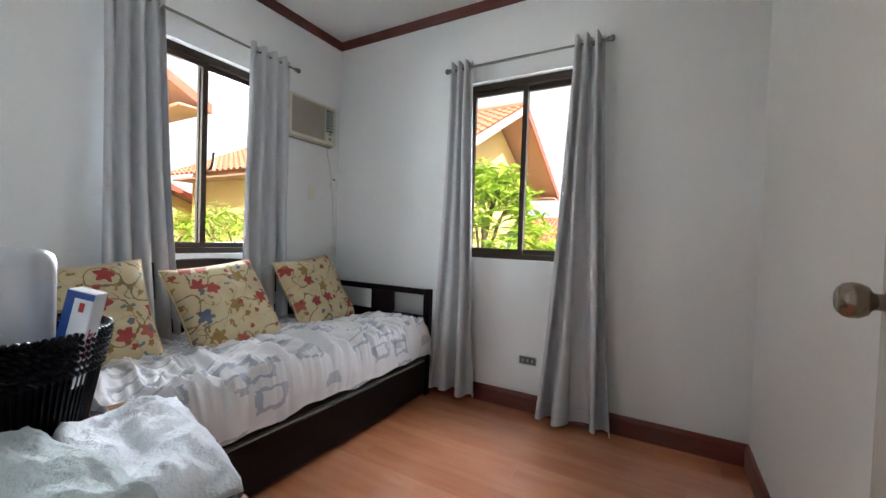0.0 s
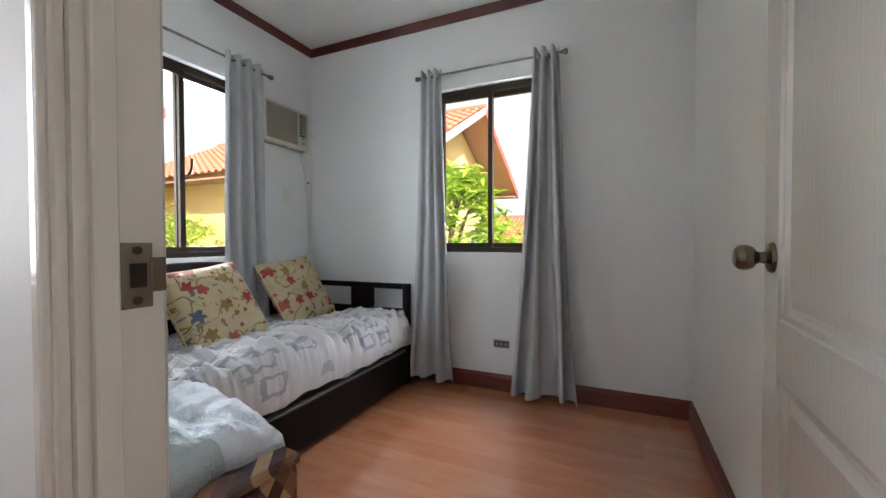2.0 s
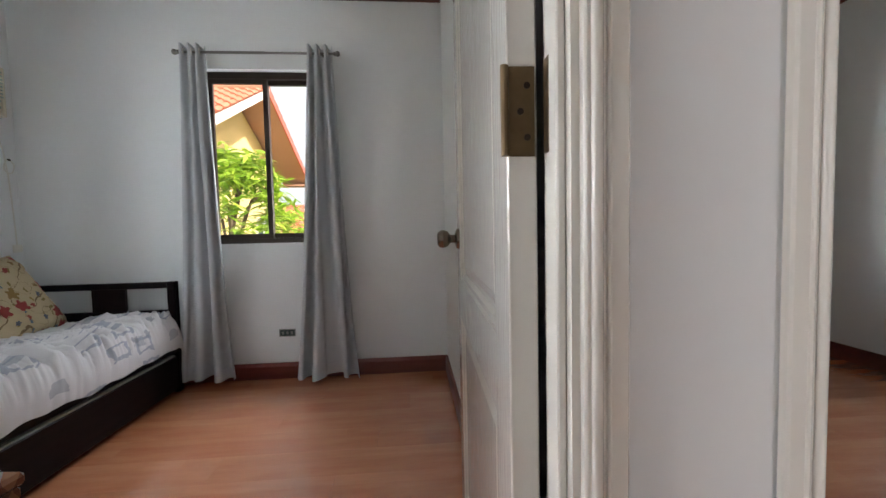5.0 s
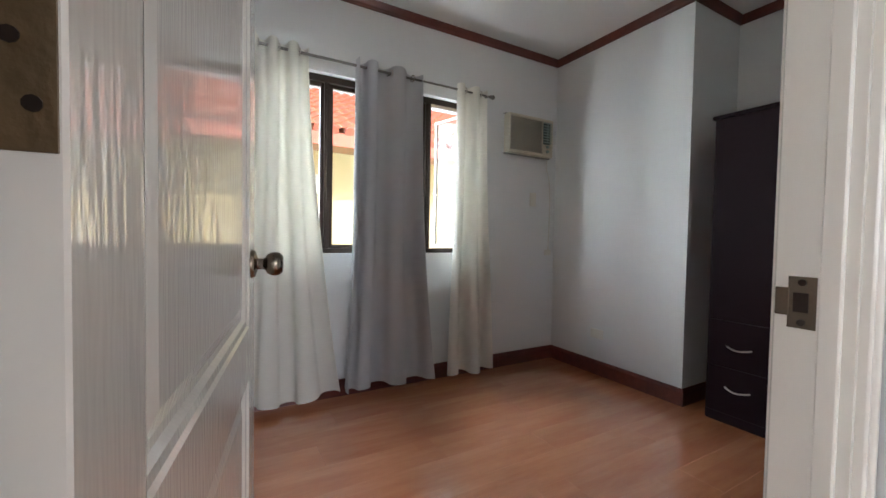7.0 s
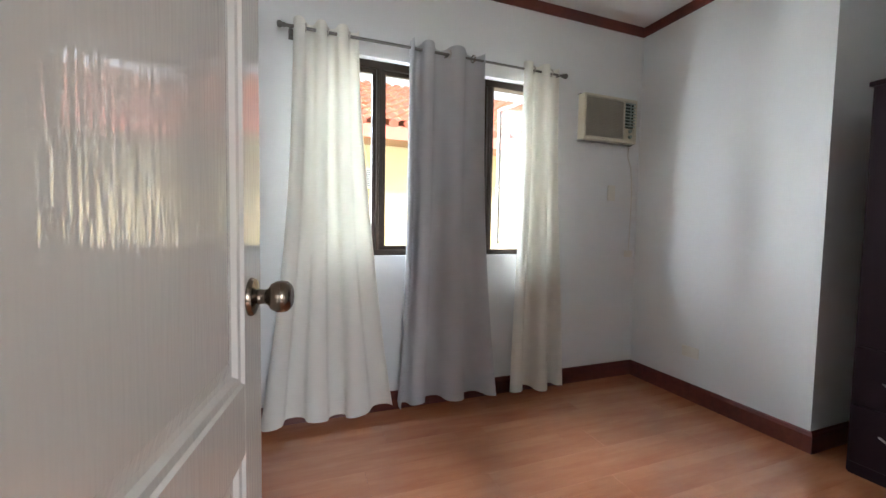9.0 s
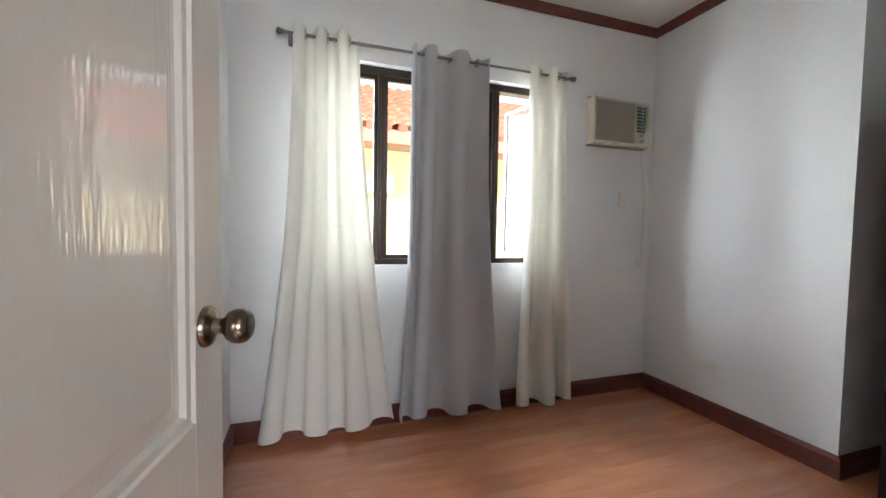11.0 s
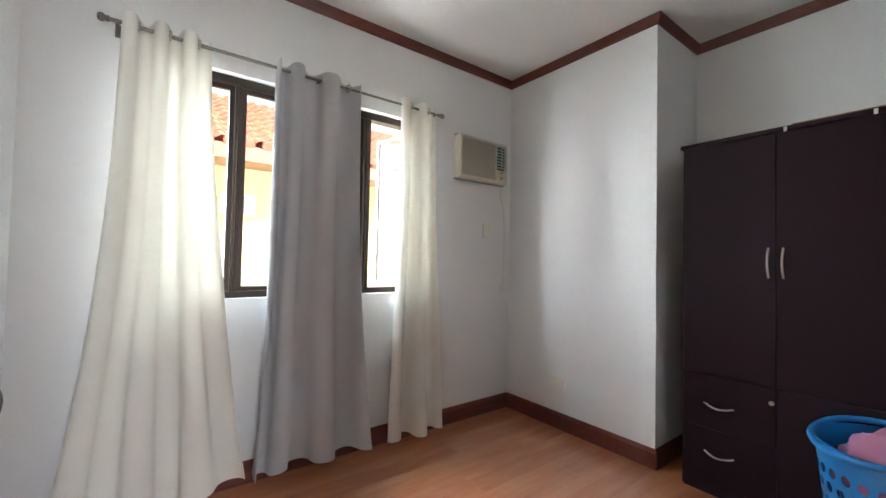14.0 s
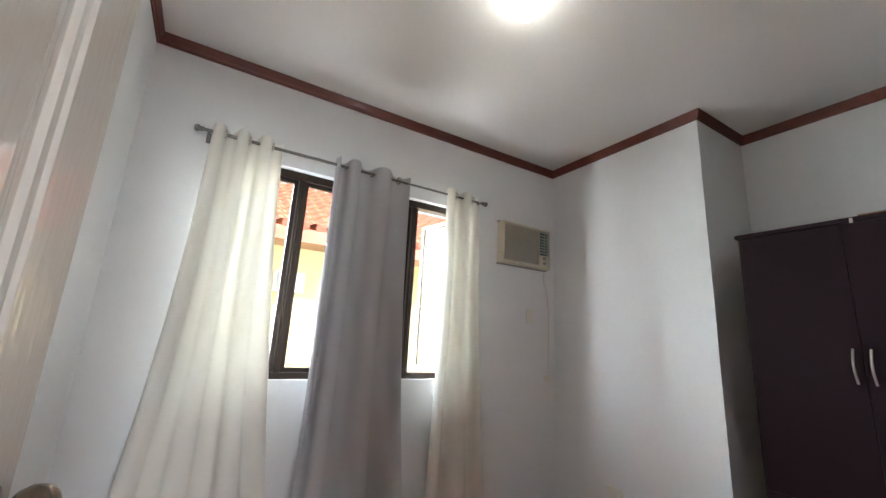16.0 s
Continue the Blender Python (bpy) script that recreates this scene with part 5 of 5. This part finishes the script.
def tile_slope(ax, a0, a1, e, r, ez, rz, name, parent):
    """A roof slope of curved tiles; runs along the ridge axis ax from a0 to a1, from eave (e, ez) up to ridge (r, rz)."""
    bm = bmesh.new()
    L = math.hypot(r - e, rz - ez)
    courses, wave = max(3, int(L / 0.33)), 0.24
    cols = max(6, int(abs(a1 - a0) / wave * 6))
    nrm = Vector((-(rz - ez), abs(r - e))).normalized()
    s_ = 1 if r > e else -1
    lines = []
    for c in range(courses):
        for f, lift in ((0.0, 0.040), (0.999, 0.004)):
            k = (c + f) / courses
            line = []
            for i in range(cols + 1):
                a = a0 + (a1 - a0) * i / cols
                h = lift + 0.035 * math.sin(2 * math.pi * a / wave)
                p, z = e + (r - e) * k + s_ * nrm.x * h, ez + (rz - ez) * k + nrm.y * h
                line.append(bm.verts.new((a, p, z) if ax == "x" else (p, a, z)))
            lines.append(line)
    for a, b in zip(lines, lines[1:]):
        for i in range(cols):
            bm.faces.new((a[i], a[i + 1], b[i + 1], b[i]))
    return part(name, bm, TILE, parent, smooth=25)


def outside_window(parent, x0, x1, y0, y1, z0, z1, axis):
    w = part("window", boxes((x0, x1, y0, y1, z0, z1)), AC_DARK, parent)
    t = 0.07
    if axis == "y":
        part("window_frame", boxes((x0 - t, x1 + t, y0 - 0.04, y0 - 0.002, z1, z1 + t), (x0 - t, x1 + t, y0 - 0.04, y0 - 0.002, z0 - t, z0), (x0 - t, x0, y0 - 0.04, y0 - 0.002, z0, z1), (x1, x1 + t, y0 - 0.04, y0 - 0.002, z0, z1), ((x0 + x1) / 2 - 0.03, (x0 + x1) / 2 + 0.03, y0 - 0.04, y0 - 0.002, z0, z1)), RAKE, w)
    else:
        part("window_frame", boxes((x1 + 0.002, x1 + 0.04, y0 - t, y1 + t, z1, z1 + t), (x1 + 0.002, x1 + 0.04, y0 - t, y1 + t, z0 - t, z0), (x1 + 0.002, x1 + 0.04, y0 - t, y0, z0, z1), (x1 + 0.002, x1 + 0.04, y1, y1 + t, z0, z1), (x1 + 0.002, x1 + 0.04, (y0 + y1) / 2 - 0.03, (y0 + y1) / 2 + 0.03, z0, z1)), RAKE, w)


def gable_house(name, x0, xe, ym, half, apex, pitch, over, mat, label, wins):
    """A house with its ridge along x and a gable end that faces +x; xe: the verge's edge, half: ridge to eave."""
    ob = thing(name, label, "house")
    wall, hw = xe - over, half - 0.55
    ez = apex - half * pitch
    bm = bmesh.new()
    prof = [(ym - hw, GROUND_Z), (ym + hw, GROUND_Z), (ym + hw, apex - hw * pitch - 0.14), (ym, apex - 0.14), (ym - hw, apex - hw * pitch - 0.14)]
    a, b = [[bm.verts.new((x, y, z)) for y, z in prof] for x in (x0, wall)]
    for k in range(5):
        bm.faces.new((a[k], a[(k + 1) % 5], b[(k + 1) % 5], b[k]))
    bm.faces.new(a[::-1]), bm.faces.new(b)
    part("wall", bm, mat, ob)
    for s in (-1, 1):
        r = tile_slope("x", x0 - over, xe, ym + s * half, ym, ez, apex, "roof", ob)
        q = [(ym + s * half, ez), (ym, apex)]
        for nm, xs, dz0, dz1, mt in (("soffit", (wall, xe - 0.03), -0.10, -0.07, SOFFIT), ("bargeboard", (xe - 0.03, xe + 0.005), -0.16, 0.01, RAKE if s < 0 else FASCIA)):
            bm2 = bmesh.new()
            v = [[bm2.verts.new((x, y, z + dz)) for x in xs for dz in (dz0, dz1)] for y, z in q]
            for f in ((0, 1, 3, 2),):
                bm2.faces.new([v[0][k] for k in f]), bm2.faces.new([v[1][k] for k in f][::-1])
            for k, l in ((0, 1), (1, 3), (3, 2), (2, 0)):
                bm2.faces.new((v[0][k], v[0][l], v[1][l], v[1][k]))
            part(nm, bm2, mt, r)
        part("eave_soffit", boxes((x0, xe - 0.03, min(ym + s * hw, ym + s * half), max(ym + s * hw, ym + s * half), ez - 0.14, ez - 0.10)), SOFFIT, ob)
    bm = bmesh.new()
    rod(bm, (x0 - over, ym, apex + 0.01), (xe, ym, apex + 0.01), 0.10, seg=12)
    part("ridge_cap", bm, TILE, ob, smooth=40)
    for w in wins:
        outside_window(ob, *w, "x")
    return ob


# gable end seen through the first bedroom's north window
gable_house("neighbour_house", -12.0, -2.84, 10.0, 3.55, 4.42, 0.51, 0.85, YELLOW, "yellow rendered house with a red tiled gable roof", [(-3.72, -3.685, 11.1, 12.0, 0.2, 1.35)])
gable_house("neighbour_house", -15.0, -7.0, 1.2, 3.5, 5.10, 0.50, 0.8, CREAMW, "cream house with a red tiled roof and deep eaves", [])
gable_house("neighbour_house", -24.0, -13.5, 6.6, 3.8, 2.75, 0.42, 0.6, YELLOW, "yellow house with a red roof further down the street", [(-14.14, -14.095, 6.2, 7.4, -0.6, 0.6)])
gable_house("neighbour_house", -14.2, -12.0, 11.5, 3.6, 4.5, 0.42, 0.6, CREAMW, "cream house with a red roof behind the trees", [])
gable_house("neighbour_house", -30.0, -19.0, 2.8, 4.2, 3.3, 0.42, 0.6, CREAMW, "distant cream house under a faded red roof", [(-19.64, -19.595, 2.2, 3.6, 0.0, 1.2)])
gable_house("neighbour_house", -9.5, -1.2, 24.0, 4.0, 2.5, 0.42, 0.6, CREAMW, "distant pale house with grey roof and windows", [(-1.84, -1.795, 22.5, 24.0, -0.4, 0.6)])

# long house across the yard from the second bedroom
hb = thing("neighbour_house", "long cream house with scalloped red tile eaves", "house")
part("wall", boxes((0.45, 11.5, 7.4, 13.0, GROUND_Z, 2.55)), TANW, hb)
rf = tile_slope("x", 0.0, 12.0, 6.80, 10.2, 2.74, 4.55, "roof", hb)
tile_slope("x", 0.0, 12.0, 13.6, 10.2, 2.74, 4.55, "roof", hb)
part("fascia", boxes((0.0, 12.0, 6.80, 6.84, 2.50, 2.71)), FASCIA, rf)
part("eave_soffit", boxes((0.0, 12.0, 6.84, 7.4, 2.51, 2.55)), SOFFIT, hb)
bm = bmesh.new()
for i in range(48):
    x = 0.06 + 0.25 * i
    rod(bm, (x, 6.775, 2.735), (x, 6.83, 2.765), 0.075, seg=12)
tagged(part("scalloped_tile_ends", bm, FASCIA, rf, smooth=40), kind="stuff")
ha = part("air_conditioner", boxes((2.05, 2.50, 7.20, 7.4, 1.76, 2.08), bevel=0.01), RAKE, hb, "white window air conditioner in the wall")
for k in range(9):
    part("slat", boxes((2.08, 2.36, 7.188, 7.2, 1.79 + 0.03 * k, 1.805 + 0.03 * k)), AC_DARK, ha)


def tree(name, x, y, top, spread, leaves, length, seed, label, low):
    """Tapered trunk, limbs and a crown of drooping lance-shaped leaves in loose tufts."""
    rnd = random.Random(seed)
    ob = thing(name, label, "tree", m=pose(x, y, GROUND_Z))
    H = top - GROUND_Z
    bm = bmesh.new()
    lathe(bm, [(0.0, 0.0), (0.13, 0.0), (0.10, H * 0.3), (0.07, H * 0.6), (0.03, H * 0.85), (0.0, H * 0.86)], seg=10)
    tufts = []
    for k in range(46):
        a, q = rnd.uniform(0, 2 * math.pi), rnd.random()
        z = low - GROUND_Z + (top - low) * (q ** 0.8)
        r = spread * math.sqrt(rnd.uniform(0.05, 1)) * math.sqrt(max(0.06, 1.06 - q ** 1.6))
        tufts.append(Vector((r * math.cos(a), r * math.sin(a), z)))
        if k < 16:
            tube(bm, [(0, 0, max(0.3, z - 0.9 - 0.3 * r)), tuple(tufts[-1] * 0.5 + Vector((0, 0, (z - 0.5) * 0.5))), tuple(tufts[-1])], 0.02, 5)
    part("trunk", bm, BARK, ob, smooth=40)
    verts, faces = [], []
    for _ in range(leaves):
        c = rnd.choice(tufts)
        o = c + Vector((rnd.gauss(0, 0.10), rnd.gauss(0, 0.10), rnd.gauss(0, 0.09)))
        a, el = rnd.uniform(0, 2 * math.pi), rnd.uniform(-0.5, 0.6)
        d = Vector((math.cos(a) * math.cos(el), math.sin(a) * math.cos(el), math.sin(el)))
        side = d.cross(Vector((rnd.gauss(0, 0.3), rnd.gauss(0, 0.3), 1))).normalized()
        L_ = length * rnd.uniform(0.7, 1.3)
        w = L_ * 0.11
        b = len(verts)
        for f, wd_, sag in ((0.0, 0.15, 0.0), (0.35, 1.0, 0.02), (0.7, 0.75, 0.10), (1.0, 0.05, 0.24)):
            p = o + d * (L_ * f) - Vector((0, 0, sag * L_))
            verts += [p - side * (w * wd_), p + side * (w * wd_)]
        faces += [(b, b + 1, b + 3, b + 2), (b + 2, b + 3, b + 5, b + 4), (b + 4, b + 5, b + 7, b + 6)]
    me = bpy.data.meshes.new("crown")
    me.from_pydata(verts, [], faces)
    me.materials.append(LEAF)
    c = new("crown", me)
    c.parent = ob
    tagged(c, kind="stuff")
    return ob


LEAF = bpy.data.materials.new("leaf")
LEAF.use_nodes = True
ln, ll = LEAF.node_tree.nodes, LEAF.node_tree.links.new
geo, rp = ln.new("ShaderNodeNewGeometry"), ln.new("ShaderNodeValToRGB")
rp.color_ramp.elements[0].color, rp.color_ramp.elements[1].color = (0.16, 0.30, 0.02, 1), (0.48, 0.60, 0.07, 1)
ll(geo.outputs["Random Per Island"], rp.inputs[0])
pb, tl, mx = ln["Principled BSDF"], ln.new("ShaderNodeBsdfTranslucent"), ln.new("ShaderNodeMixShader")
ll(rp.outputs[0], pb.inputs["Base Color"]), ll(rp.outputs[0], tl.inputs[0])
pb.inputs["Roughness"].default_value, mx.inputs[0].default_value = 0.5, 0.4
ll(pb.outputs[0], mx.inputs[1]), ll(tl.outputs[0], mx.inputs[2]), ll(mx.outputs[0], ln["Material Output"].inputs[0])
tree("tree", -2.15, 6.1, 2.15, 0.95, 2600, 0.24, 21, "leafy young tree with long drooping bright leaves", 0.2)
tree("tree", -0.85, 7.2, 1.25, 1.0, 2200, 0.24, 22, "bright green leafy treetop beyond the window", -0.3)
tree("tree", -3.4, 6.6, 1.2, 1.0, 1800, 0.24, 23, "bright green leafy treetop beyond the window", -0.3)
for k, (x, y, tp) in enumerate(((-6.6, 3.7, 1.35), (-7.2, 5.0, 1.45), (-8.6, 6.2, 1.5), (-9.0, 4.3, 1.3), (-10.4, 7.6, 1.7))):
    tree("tree", x, y, tp, 1.1, 1300, 0.2, 31 + k, "green treetop below the neighbouring roofs", -0.6)
tree("tree", 2.35, 6.2, 0.62, 0.45, 700, 0.2, 41, "small green shrub by the neighbouring wall", -0.6)


# ---- floor planks, last ----
def plank_floor(name, x0, x1, y0, y1, seed):
    rnd = random.Random(seed)
    base = tagged(new(name), "glossy reddish-brown laminate floor in narrow staves", "floor", kind="structure")
    pw, pl = 0.196, 1.215
    meshes = {}
    y, row = y0, 0
    while y < y1 - 0.01:
        wd = min(pw, y1 - y)
        x = x0 - (row * 0.437 % 1.0) * pl
        while x < x1 - 0.005:
            a, b = max(x, x0), min(x + pl, x1)
            if b - a > 0.01:
                key = (round(b - a, 3), round(wd, 3))
                if key not in meshes:
                    bm = boxes((0, b - a - 0.0006, 0, wd - 0.0006, -0.010, 0.0))
                    meshes[key] = mesh_of("plank", bm, FLOOR)
                o = new("plank", meshes[key])
                o.parent, o.location = base, (a, y, 0)
            x += pl
        y += wd
        row += 1


plank_floor("floor_room_a", A_W, A_E, ROOM_S, NORTH, 1)
plank_floor("floor_room_b", B_W, NICHE, ROOM_S, NORTH, 2)
plank_floor("floor_hall", HALL_W, HALL_E, HALL_S, ROOM_S, 3)
